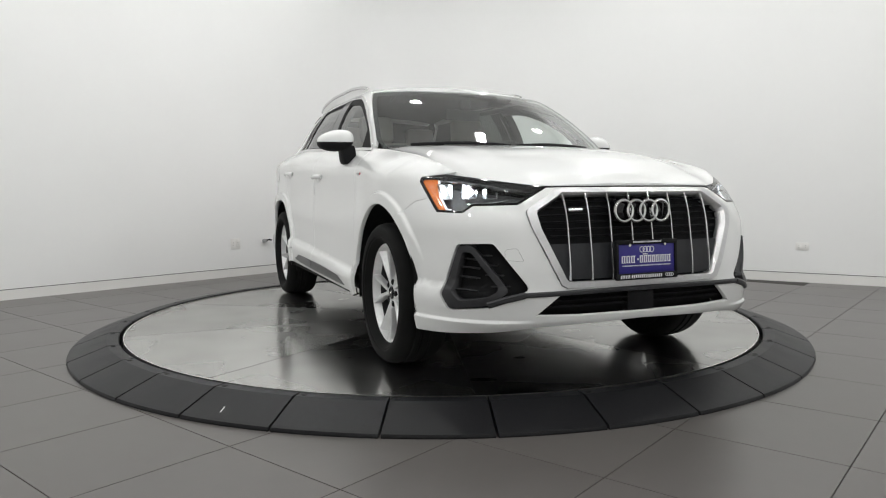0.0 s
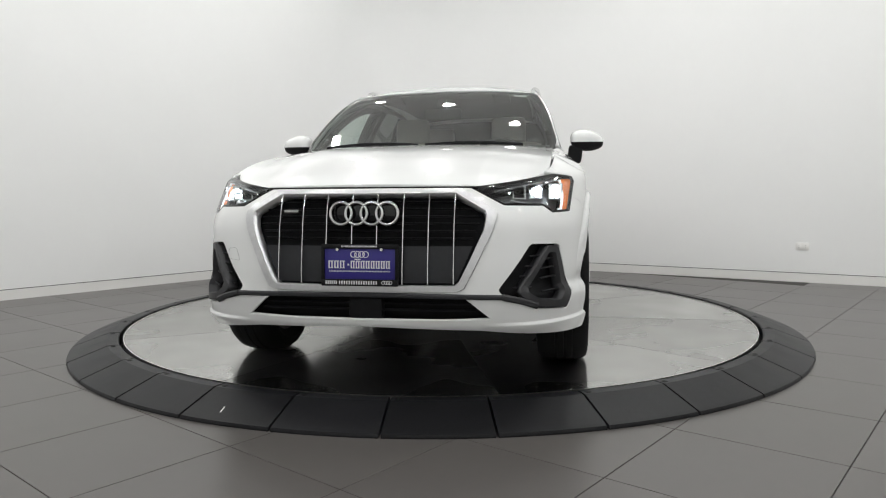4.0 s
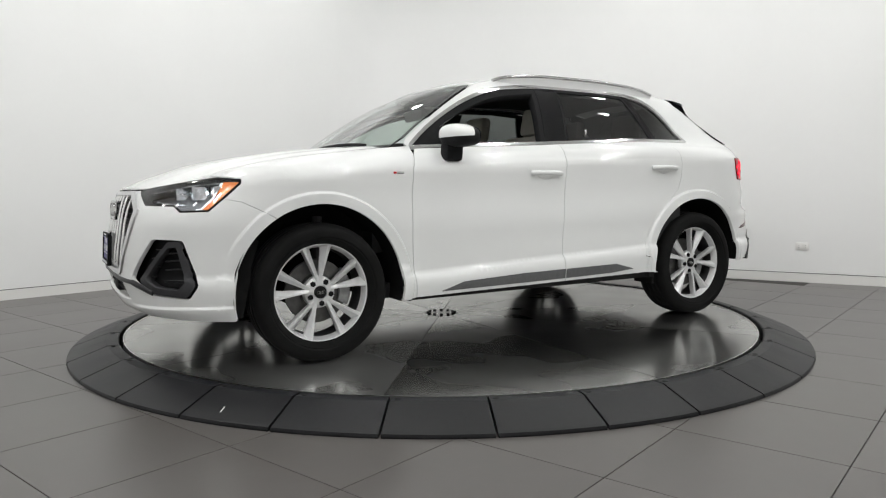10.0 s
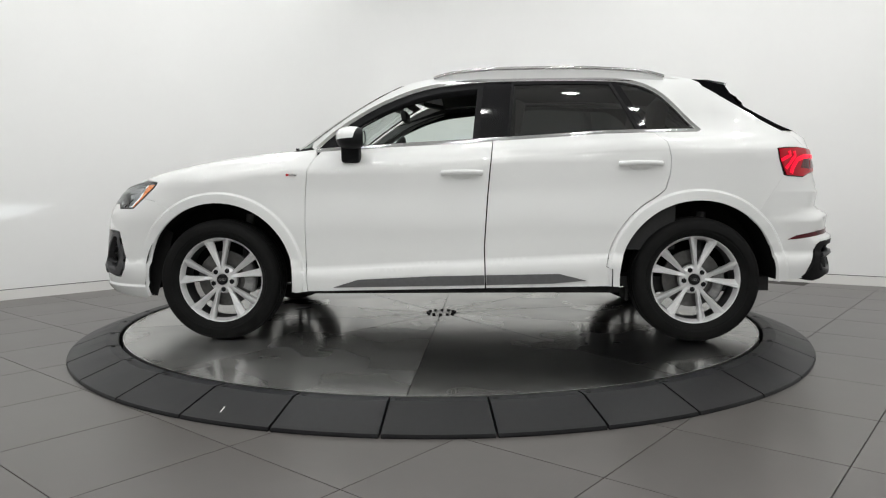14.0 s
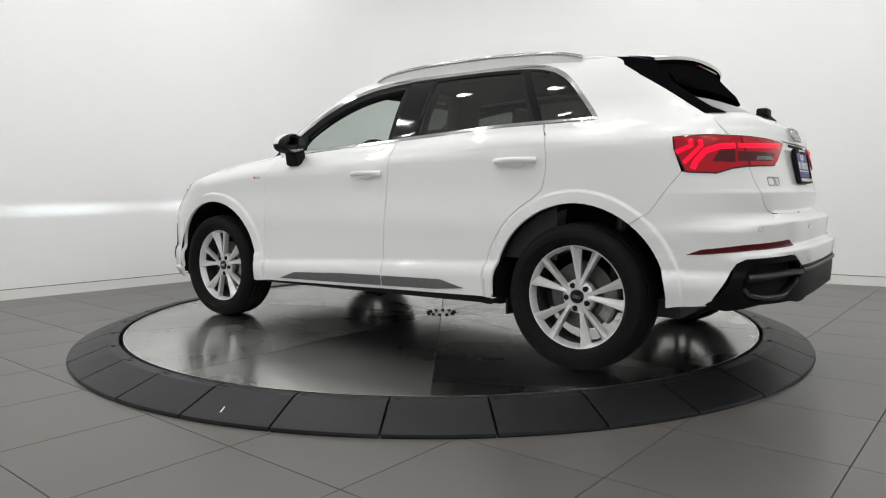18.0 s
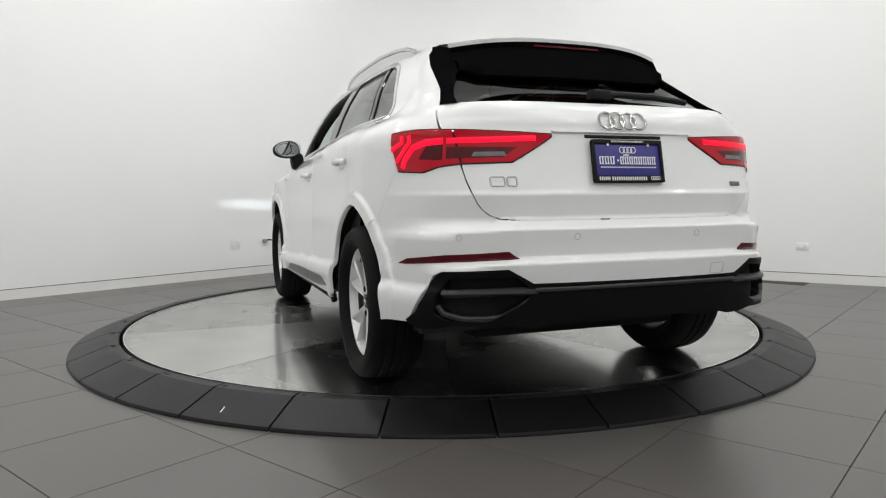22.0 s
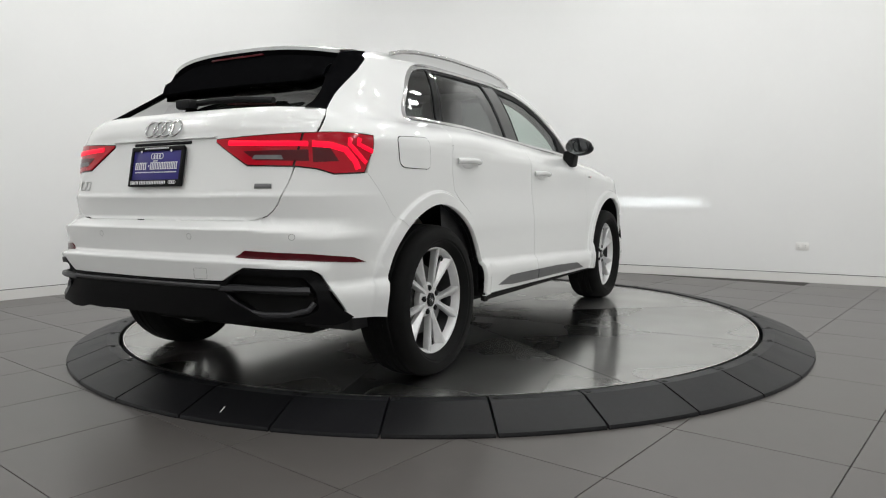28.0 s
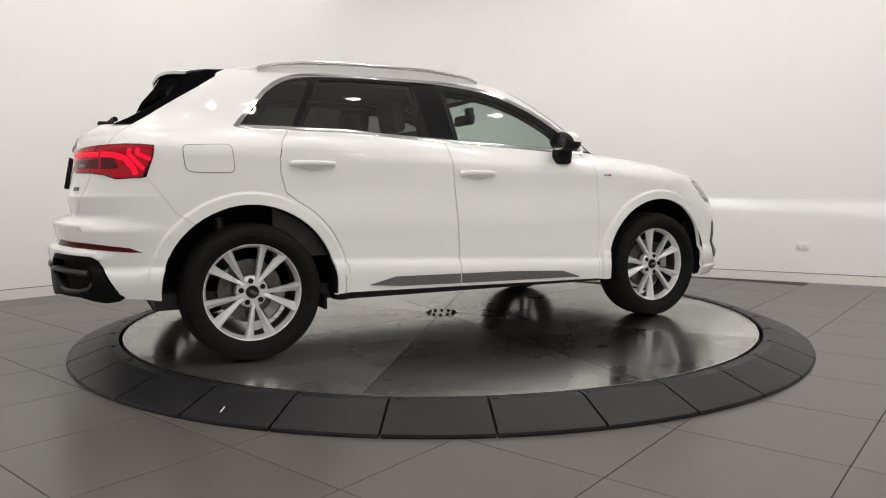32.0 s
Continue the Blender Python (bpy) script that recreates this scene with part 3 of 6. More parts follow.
def panel(name, poly, surf, mat, parent, label="", h=0.045, gap=0.0022, depth=0.022, holes=(), mirror=False, lift=0.0, edge=True):
    """A sheet of the surface cut to poly (in the surface's own two coordinates), with turned-in edges."""
    from mathutils.geometry import delaunay_2d_cdt
    loops = [dense(shrink(poly, gap), h * 0.7)] + [dense(shrink(q, -gap), h * 0.7) for q in holes]
    pts, cons = [], []
    for lp in loops:
        b = len(pts)
        pts += lp
        cons += [(b + i, b + (i + 1) % len(lp)) for i in range(len(lp))]
    arr = np.array(pts)
    x0, y0 = arr.min(0)
    x1, y1 = arr.max(0)
    gx, gy = np.meshgrid(np.arange(x0 + h / 2, x1, h), np.arange(y0 + h / 2, y1, h))
    gx, gy = gx.ravel(), gy.ravel()
    ok = in_poly(gx, gy, loops[0])
    for q in loops[1:]:
        ok &= ~in_poly(gx, gy, q)
    gx, gy = gx[ok], gy[ok]
    if surf is flank:
        for hx in (ARCH_F, ARCH_B):
            for rr in (FLARE_R - 0.009, FLARE_R + 0.001, FLARE_R + 0.011):
                ring = np.array(arc(hx, HUB_Z, rr, -20, 200, 90))
                near = np.hypot(gx - hx, gy - HUB_Z)
                clear = np.abs(near - FLARE_R) > 0.018
                gx, gy = gx[clear], gy[clear]
                good = in_poly(ring[:, 0], ring[:, 1], loops[0])
                good &= np.min(np.hypot(ring[:, 0][:, None] - arr[None, :, 0], ring[:, 1][:, None] - arr[None, :, 1]), axis=1) > 0.006
                pts += list(map(tuple, ring[good]))
    if edge and surf in (tail, nose):
        hx = ARCH_B if surf is tail else ARCH_F
        chart = nr if surf is tail else nf
        for rr in (FLARE_R - 0.009, FLARE_R + 0.001, FLARE_R + 0.011):
            ring = arc(hx, HUB_Z, rr, 85, 200, 60) if surf is tail else arc(hx, HUB_Z, rr, 95, -25, 60)
            ring = np.array([(chart(x, z), z) for x, z in ring])
            ring = np.concatenate([ring, ring * [-1, 1]])
            near = np.min(np.hypot(gx[:, None] - ring[None, :, 0], gy[:, None] - ring[None, :, 1]), axis=1) > 0.012
            gx, gy = gx[near], gy[near]
            good = in_poly(ring[:, 0], ring[:, 1], loops[0])
            good &= np.min(np.hypot(ring[:, 0][:, None] - arr[None, :, 0], ring[:, 1][:, None] - arr[None, :, 1]), axis=1) > 0.006
            pts += list(map(tuple, ring[good]))
    if edge and surf in (flank, tail, nose):
        if surf not in LINES:
            LINES[surf] = {flank: shoulder_lines, tail: tail_lines, nose: nose_lines}[surf]()
        for row in LINES[surf]:
            near = np.abs(np.interp(gx, np.sort(row[:, 0]), row[np.argsort(row[:, 0]), 1]) - gy) > 0.008
            gx, gy = gx[near], gy[near]
            good = in_poly(row[:, 0], row[:, 1], loops[0])
            for q in loops[1:]:
                good &= ~in_poly(row[:, 0], row[:, 1], q)
            good &= np.min(np.hypot(row[:, 0][:, None] - arr[None, :, 0], row[:, 1][:, None] - arr[None, :, 1]), axis=1) > 0.005
            pts += list(map(tuple, row[good]))
    if len(gx):
        far = np.min(np.hypot(gx[:, None] - arr[None, :, 0], gy[:, None] - arr[None, :, 1]), axis=1) > h * 0.42
        pts += list(zip(gx[far], gy[far]))
    vs, _, fs, *_ = delaunay_2d_cdt([Vector((float(a), float(b))) for a, b in pts], cons, [], 0, 1e-6)
    uv = np.array([(v.x, v.y) for v in vs])
    tri = np.array([f[:] for f in fs if len(f) == 3])
    cen = uv[tri].mean(1)
    keep = in_poly(cen[:, 0], cen[:, 1], loops[0])
    for q in loops[1:]:
        keep &= ~in_poly(cen[:, 0], cen[:, 1], q)
    tri = tri[keep]
    p, n = surf_normals(surf, uv[:, 0], uv[:, 1])
    if lift:
        p = p + n * lift
    if mirror:
        p, n = p * [1, -1, 1], n * [1, -1, 1]
    fn = np.cross(p[tri[:, 1]] - p[tri[:, 0]], p[tri[:, 2]] - p[tri[:, 0]])
    bad = (fn * n[tri].sum(1)).sum(1) < 0
    tri[bad] = tri[bad][:, ::-1]
    verts, faces, nor = list(map(tuple, p)), [tuple(t) for t in tri.tolist()], []
    for t in tri.tolist():
        nor += [tuple(n[i]) for i in t]
    if edge:
        # turned-in edges along every border
        count = {}
        for t in tri.tolist():
            for a, b in ((t[0], t[1]), (t[1], t[2]), (t[2], t[0])):
                count[(a, b)] = 1
        border = [(a, b) for a, b in count if (b, a) not in count]
        inner = {}
        for a, b in border:
            for q in (a, b):
                if q not in inner:
                    inner[q] = (len(verts), len(verts) + 1)
                    verts.append(tuple(p[q] - n[q] * 0.0))
                    verts.append(tuple(p[q] - n[q] * depth))
        for a, b in border:
            faces.append((inner[b][0], inner[a][0], inner[a][1], inner[b][1]))
            d = np.cross(p[b] - p[a], n[a])
            d = d / (np.linalg.norm(d) + 1e-9)
            top = d * 0.6 + n[a] * 0.8
            nor += [tuple(top), tuple(top), tuple(d), tuple(d)]
    me = bpy.data.meshes.new(name)
    me.from_pydata(verts, [], faces)
    me.polygons.foreach_set("use_smooth", [True] * len(me.polygons))
    me.materials.append(mat)
    me.normals_split_custom_set([Vector(q).normalized() for q in nor])
    me.update()
    ob = new(name, me)
    ob.parent = parent
    if label:
        ob["label"] = label
    return ob


def both(name, poly, surf, mat, parent, label="", **kw):
    return [panel(name, poly, surf, mat, parent, label, mirror=mi, **kw) for mi in (False, True)]


def arc(cx, cz, r, a0, a1, k=20):
    return [(cx + r * math.cos(radians(a0 + (a1 - a0) * i / k)), cz + r * math.sin(radians(a0 + (a1 - a0) * i / k))) for i in range(k + 1)]


def fs(x, y):
    """Chart place on the nose for a point seen from above."""
    return K * math.atan2(y, 0.955 * (x - XF))


def rs(x, y):
    return K * math.atan2(y, 0.957 * (XR - x))


def chart_at(surf, y, z):
    """Chart place on the nose or tail shell where it is y wide at height z."""
    along = np.linspace(0.0, K * math.pi / 2, 300)
    wide = np.maximum.accumulate(surf(along, np.full_like(along, z))[:, 1])
    return math.copysign(float(np.interp(abs(y), wide, along)), y)


def on_nose(*pts):
    return [(chart_at(nose, y, z), z) for y, z in pts]


def on_tail(*pts):
    return [(chart_at(tail, y, z), z) for y, z in pts]


def nf(x, z):
    """Chart place on the nose shell for a point on the flank."""
    if x <= XF:
        return K * math.pi / 2 + (XF - x)
    p = flank(np.array([x]), np.array([z]))[0]
    return K * math.atan2(p[1] - float(flare(x, z)), x - XF)


def nr(x, z):
    """Chart place on the tail shell for a point on the flank."""
    if x >= XR:
        return K * math.pi / 2 + (x - XR)
    p = flank(np.array([x]), np.array([z]))[0]
    return K * math.atan2(p[1] - float(flare(x, z)), XR - x)


car = new("car")
tagged(car, "white compact luxury crossover on the turntable, headlights lit", "car")

# window opening: top line, bottom line
win_top = curve([(0.80, 1.085), (0.73, 1.15), (0.60, 1.245), (0.41, 1.352), (0.21, 1.428), (0.08, 1.455), (-0.25, 1.482), (-0.57, 1.482), (-0.90, 1.472), (-1.03, 1.450), (-1.11, 1.415), (-1.18, 1.362), (-1.26, 1.270), (-1.345, 1.172)])
DLO = [(x, float(belt(x))) for x in np.linspace(0.80, -1.33, 22)] + [(-1.352, 1.162)] + [(float(x), float(win_top(x))) for x in np.linspace(-1.345, 0.80, 40)]

FZ = 0.268     # bottom of the white skin ahead of the doors
door_low = curve([(0.9, 0.272), (-0.9, 0.305)])
# seams between the skins
seam_a = [(0.775, 1.062), (0.80, 1.03), (0.835, 0.95), (0.848, 0.80), (0.85, 0.60), (0.848, 0.47), (0.838, 0.273)]
seam_b = [(-0.20, 1.112), (-0.17, 0.79), (-0.152, 0.52), (-0.158, 0.292)]
seam_c = [(-1.09, 1.15), (-1.145, 1.09), (-1.162, 1.0), (-1.16, 0.92), (-1.135, 0.83)]
arch_front_rear = arc(ARCH_F, HUB_Z, ARCH_R, 189.5, 58, 22)      # front wheel, from the sill up and over
arch_front_nose = arc(ARCH_F, HUB_Z, ARCH_R, 58, -14.5, 14)      # on down the bumper
arch_rear_front = arc(ARCH_B, HUB_Z, ARCH_R, -5.5, 128, 22)
arch_rear_tail = arc(ARCH_B, HUB_Z, ARCH_R, 128, 182, 12)
flare_rear = arc(ARCH_B, HUB_Z, FLARE_R + 0.015, 8, 62, 24)
seam_nose = [(1.64, 0.745), (1.72, 0.785), (1.795, 0.80)]
seam_tail = [(-1.655, 0.735), (-1.72, 0.83), (-1.775, 0.905)]

wing = ([(0.80, 1.075)] + seam_a[1:] + [(0.90, FZ)] + arch_front_rear + seam_nose + [(1.718, 0.870), (1.712, 0.893), (1.76, 0.901), (1.81, 0.905), (1.83, 0.912)]
        + [(float(x), float(fender_top(x))) for x in np.linspace(1.80, 0.82, 15)])
both("front_wing", wing, flank, M["paint"], car, h=0.03, gap=0.0018)

front_door = seam_a + [(float(x), float(door_low(x))) for x in (0.6, 0.3, 0.0)] + seam_b[::-1] + [(float(x), float(belt(x))) for x in np.linspace(-0.15, 0.75, 8)]
doors_f = both("front_door", front_door, flank, M["paint"], car, h=0.035, gap=0.0036)
rear_door = seam_b + [(-0.5, float(door_low(-0.5))), (-0.8465, 0.304), (-0.8470, 0.40)] + flare_rear + seam_c[::-1] + [(float(x), float(belt(x))) for x in np.linspace(-1.05, -0.24, 8)]
doors_r = both("rear_door", rear_door, flank, M["paint"], car, h=0.035, gap=0.0036)

def pillar_front(z, back=0.012):
    """Front edge of the windscreen pillar on the flank."""
    x = float(screen_x(z)) - 0.17
    for _ in range(20):
        y = float(flank(x, z)[1])
        x = 0.5 * x + 0.5 * (float(screen_x(z)) - 0.16 * (y / 0.7) ** 2.2 - back)
    return x


# rear quarter with the pillars and the roof edge
ROOF_Z = 1.502
quarter = ([(0.83, 1.085)] + [(pillar_front(float(z)), float(z)) for z in np.linspace(1.11, 1.465, 12)] + [(0.12, 1.497)] + [(x, ROOF_Z) for x in (-0.2, -0.6, -1.0)]
           + [(-1.25, 1.492), (-1.36, 1.470), (-1.40, 1.448), (-1.41, 1.425), (-1.60, 1.303), (-1.81, 1.163), (-1.87, 1.120), (-1.925, 1.058), (-1.80, 1.06), (-1.735, 1.052), (-1.742, 1.0)]
           + seam_tail[::-1] + arch_rear_front[::-1] + [(-0.905, 0.306), (-0.850, 0.306), (-0.849, 0.40)]
           + flare_rear + seam_c[::-1] + [(x, z) for x, z in DLO if x < -1.10 and z < 1.165] + DLO[23:] + [(0.81, 1.066)])
both("body_side", quarter, flank, M["paint"], car, h=0.035, gap=0.0010)

# bonnet, roof, screen
def sym(half):
    """Closed outline from its left half, listed from the middle out and back to the middle."""
    return half + [(-a, b) for a, b in half[::-1] if abs(a) > 1e-6]


bon = [(1.02, 0.0), (1.0, 0.35), (0.90, 0.66), (0.86, 0.70), (0.95, 0.722), (1.2, 0.722), (1.5, 0.722), (1.70, 0.72), (1.80, 0.71), (1.89, 0.672), (1.98, 0.585), (2.06, 0.48), (2.10, 0.36), (2.125, 0.2), (2.13, 0.0)]
bon = bon + [(x, -y) for x, y in bon[-2:0:-1]]
panel("bonnet", bon, bonnet_at, M["paint"], car, h=0.04)
rf = [(0.365, 0.0), (0.345, 0.3), (0.27, 0.50), (0.22, 0.555), (0.05, 0.562), (-0.4, 0.56), (-0.9, 0.557), (-1.25, 0.54), (-1.33, 0.52), (-1.37, 0.50), (-1.40, 0.3), (-1.41, 0.0)]
rf = rf + [(x, -y) for x, y in rf[-2:0:-1]]
panel("roof", rf, roof_at, M["paint"], car, h=0.05)
side = [(float(flank(pillar_front(float(z)), float(z))[1]) - 0.006, float(z)) for z in np.linspace(1.07, 1.435, 8)]
ws = sym([(0.0, 1.058), (0.4, 1.06), (side[0][0], 1.062)] + side[1:] + [(0.575, 1.452), (0.3, 1.469), (0.0, 1.475)])
panel("windscreen", ws, screen_at, M["glass_screen"], car, "clear laminated windscreen", h=0.06, edge=False)


def flip(poly):
    return [(-a, b) for a, b in poly]


# front bumper skin (grille, lamps and intakes are cut out)
lamp_f = on_nose((0.412, 0.844), (0.55, 0.771), (0.70, 0.767), (0.737, 0.739)) + [(nf(1.862, 0.742), 0.742), (nf(1.795, 0.80), 0.80),
          (nf(1.718, 0.870), 0.870), (nf(1.712, 0.893), 0.893)] + on_nose((0.735, 0.902), (0.658, 0.886), (0.56, 0.866))
bumper = sym([(0.0, 0.845), (fs(2.13, 0.38), 0.846)] + lamp_f[:6] + [(nf(x, z), z) for x, z in seam_nose[1::-1]]
             + [(nf(x, z), z) for x, z in arch_front_nose] + [(nf(1.77, 0.235), 0.233), (fs(1.95, 0.80), 0.24), (fs(2.1, 0.62), 0.258), (fs(2.18, 0.45), 0.278), (0.0, 0.287)])
GR = sym([(0.0, 0.838)] + on_nose((0.382, 0.838), (0.521, 0.752), (0.526, 0.735), (0.515, 0.682), (0.403, 0.447), (0.375, 0.434)) + [(0.0, 0.431)])
fog_out = rounded(on_nose((0.764, 0.612), (0.655, 0.618), (0.533, 0.440), (0.549, 0.422), (0.665, 0.361), (0.798, 0.343), (0.820, 0.405)), 0.015)
LOW = sym([(0.0, 0.410)] + on_nose((0.408, 0.407), (0.505, 0.326)) + [(fs(2.2, 0.3), 0.319), (0.0, 0.317)])
panel("front_bumper", bumper, nose, M["paint"], car, holes=[GR, fog_out, flip(fog_out), LOW], h=0.03, gap=0.0006)
# rear: tailgate, bumper, glass
gate_low = on_tail((0.643, 0.9), (0.634, 0.86), (0.619, 0.812), (0.604, 0.782), (0.584, 0.757), (0.558, 0.737), (0.52, 0.7245), (0.45, 0.721))
gate = sym([(0.0, 1.172)] + on_tail((0.3, 1.170), (0.54, 1.163)) + [(nr(-1.813, 1.160), 1.160), (nr(-1.873, 1.120), 1.120), (nr(-1.93, 1.058), 1.058)] + on_tail((0.657, 1.0)) + gate_low + [(0.0, 0.7195)])
panel("tailgate", gate, tail, M["paint"], car, h=0.035)
rb = sym([(0.0, 0.7185)] + [(a + 0.001, b - 0.001) for a, b in gate_low[::-1]] + on_tail((0.650, 0.924), (0.712, 0.917), (0.755, 0.897)) + [(nr(-1.80, 0.90), 0.900)]
         + [(nr(x, z), z) for x, z in seam_tail[::-1]] + [(nr(x, z), z) for x, z in arch_rear_tail] + [(nr(-1.775, 0.335), 0.335), (nr(-1.93, 0.345), 0.345)]
         + on_tail((0.815, 0.372), (0.778, 0.47), (0.755, 0.520), (0.735, 0.538), (0.535, 0.552), (0.445, 0.500)) + [(0.0, 0.4965)])
panel("rear_bumper", rb, tail, M["paint"], car, h=0.03, gap=0.0008)
rg = sym([(0.0, 1.176), (0.3, 1.174), (0.57, 1.164), (0.632, 1.158), (0.595, 1.27), (0.54, 1.38), (0.50, 1.43), (0.3, 1.45), (0.0, 1.455)])
panel("rear_screen", rg, rear_glass_at, M["glass_dark"], car, "dark privacy rear window", h=0.05, edge=False, lift=-0.008)


# ---- wheels ----
def wheel():
    w = new("wheel")
    prof = [(0.236, 0.070), (0.25, 0.098), (0.268, 0.115), (0.273, 0.115), (0.28, 0.121), (0.300, 0.122), (0.318, 0.117), (0.323, 0.113), (0.335, 0.098), (0.3425, 0.070),
            (0.3395, 0.058), (0.3395, 0.050), (0.3445, 0.046), (0.3455, 0.022), (0.3405, 0.018), (0.3405, 0.010), (0.3455, 0.006), (0.3455, -0.02), (0.3405, -0.024), (0.3405, -0.03),
            (0.3455, -0.034), (0.3425, -0.066), (0.336, -0.094), (0.320, -0.114), (0.28, -0.121), (0.236, -0.09)]
    part("tyre", lathe(prof, 72, "y"), M["tyre"], w, "black rubber tyre with grooved tread")
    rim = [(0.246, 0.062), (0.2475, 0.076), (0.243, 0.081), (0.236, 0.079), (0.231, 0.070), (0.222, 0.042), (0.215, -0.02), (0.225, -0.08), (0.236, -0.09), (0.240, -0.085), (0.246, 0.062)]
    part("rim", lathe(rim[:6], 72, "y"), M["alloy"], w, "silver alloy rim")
    # inner part of the rim takes a dark colour for the shade behind the spokes
    part("rim_barrel", lathe(rim[5:], 72, "y"), M["barrel"], w, "inside of the alloy rim, coloured dark for its shade")
    # five arms that fork into two legs, each with its ridge along the outer edge and a facet falling inwards
    bm = bmesh.new()
    for g in range(5):
        axis = radians(90 + 72 * g)
        along = Vector((math.cos(axis), 0, math.sin(axis)))
        side = Vector((-math.sin(axis), 0, math.cos(axis)))
        for sgn in (-1, 1):
            p0 = along * 0.058 + side * sgn * 0.0050
            p1 = along * 0.2310 + side * sgn * 0.0540
            d = (p1 - p0).normalized()
            out = Vector((-d.z, 0, d.x)) * sgn
            rows = []
            for t, half, y0, y1, drop in ((0.0, 0.0100, 0.03, 0.060, 0.004), (0.2, 0.0105, 0.03, 0.063, 0.008), (0.75, 0.0190, 0.036, 0.072, 0.028), (1.0, 0.0255, 0.04, 0.078, 0.032)):
                c = p0 + (p1 - p0) * t
                rows.append([bm.verts.new(c + out * k * half + Vector((0, y, 0)))
                             for k, y in ((-1, y0), (-1.0, y1 - drop), (0.15, y1 - 0.001), (0.80, y1), (1.0, y1 - 0.008), (1, y0))])
            for a, b in zip(rows, rows[1:]):
                for i in range(5):
                    bm.faces.new((a[i], b[i], b[i + 1], a[i + 1]))
                bm.faces.new((a[5], b[5], b[0], a[0]))
            bm.faces.new(rows[0])
            bm.faces.new(rows[-1][::-1])
    bmesh.ops.recalc_face_normals(bm, faces=bm.faces)
    part("spokes", bm, M["alloy"], w, "five forked machined alloy spokes", smooth=12)
    hub = lathe([(0.0, 0.052), (0.034, 0.052), (0.036, 0.058), (0.062, 0.056), (0.078, 0.045), (0.082, 0.02), (0.06, 0.0), (0.0, 0.0)], 40, "y")
    part("hub", hub, M["alloy"], w)
    cap = part("centre_cap", lathe([(0.0, 0.064), (0.026, 0.064), (0.0305, 0.061), (0.032, 0.05), (0.0, 0.05)], 32, "y"), M["gloss_black"], w, "black centre cap")
    for k in range(4):
        ring = bmesh.new()
        ring_verts(ring, 0.0068, 0.0011, Matrix.Translation((-0.0135 + 0.009 * k, 0.0645, 0)) @ Matrix.Rotation(radians(90), 4, "X"), 16, 6)
        part("cap_ring", ring, M["chrome"], w)
    bolt0 = None
    for k in range(5):
        a = radians(54 + 72 * k)
        bmb = bmesh.new()
        cyl(bmb, 0.0145, 0.02, Matrix.Rotation(radians(90), 4, "X"), 6)
        cyl(bmb, 0.0105, 0.024, Matrix.Rotation(radians(90), 4, "X"), 12)
        if bolt0 is None:
            bolt0 = part("wheel_bolt", bmb, M["black"], w)
            ob = bolt0
        else:
            bmb.free()
            ob = bolt0.copy()
            scene.collection.objects.link(ob)
        ob.matrix_basis = pose(0.056 * math.cos(a), 0.05, 0.056 * math.sin(a))
    # brake behind the spokes
    part("brake_disc", lathe([(0.05, 0.012), (0.085, 0.012), (0.09, -0.002), (0.160, -0.002), (0.160, -0.024), (0.05, -0.024)], 48, "y"), M["disc"], w, "grey iron brake disc")
    bm = lathe([(0.118, 0.016), (0.168, 0.016), (0.178, 0.008), (0.178, -0.034), (0.118, -0.034), (0.118, 0.016)], 12, "y", radians(148), radians(212))
    bmesh.ops.holes_fill(bm, edges=bm.edges)
    part("brake_caliper", bm, M["caliper"], w, "grey cast brake caliper")
    return w


def ring_verts(bm, R, r, m, seg=40, side=10):
    rows = []
    for i in range(seg):
        a = 2 * math.pi * i / seg
        rows.append([bm.verts.new(m @ Vector(((R + r * math.cos(b)) * math.cos(a), (R + r * math.cos(b)) * math.sin(a), r * math.sin(b))))
                     for b in [2 * math.pi * k / side for k in range(side)]])
    for i in range(seg):
        p, q = rows[i], rows[(i + 1) % seg]
        for k in range(side):
            bm.faces.new((p[k], q[k], q[(k + 1) % side], p[(k + 1) % side]))


M["alloy"] = material("silver_alloy", (0.70, 0.70, 0.705), 0.36, 0.45, noise_scale=50, amount=0.05)
# darker than the alloy: the shade inside the rim is in this colour
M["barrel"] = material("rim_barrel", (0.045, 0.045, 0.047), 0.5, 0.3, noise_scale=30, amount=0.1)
M["caliper"] = material("cast_caliper", (0.30, 0.30, 0.30), 0.5, 0.4, noise_scale=40, amount=0.2)
M["disc"] = material("brake_iron", (0.12, 0.118, 0.115), 0.42, 0.7, noise_scale=30, amount=0.2)
M["bright"] = material("bright_trim", (0.80, 0.80, 0.80), 0.16, 1.0, noise_scale=30, amount=0.04)
M["seat"] = material("beige_leather", (0.42, 0.39, 0.35), 0.5, noise_scale=20, amount=0.08, bump=0.1, bump_scale=300)
M["cabin"] = material("cabin_plastic", (0.020, 0.020, 0.021), 0.6, noise_scale=40, amount=0.2, bump=0.1, bump_scale=500)
M["headliner"] = material("headliner", (0.03, 0.03, 0.03), 0.9, noise_scale=60, amount=0.2)
M["pillar_trim"] = material("grey_pillar_trim", (0.33, 0.33, 0.33), 0.7, noise_scale=60, amount=0.05)
M["red_lens"] = material("red_lens", (0.20, 0.002, 0.008), 0.12, coat=0.12, spec=0.25, noise_scale=20, amount=0.1, emit=(0.6, 0.004, 0.018), strength=0.26)
M["dark_red"] = material("dark_red_lens", (0.075, 0.003, 0.007), 0.14, spec=0.3, coat=0.1, noise_scale=20, amount=0.1)
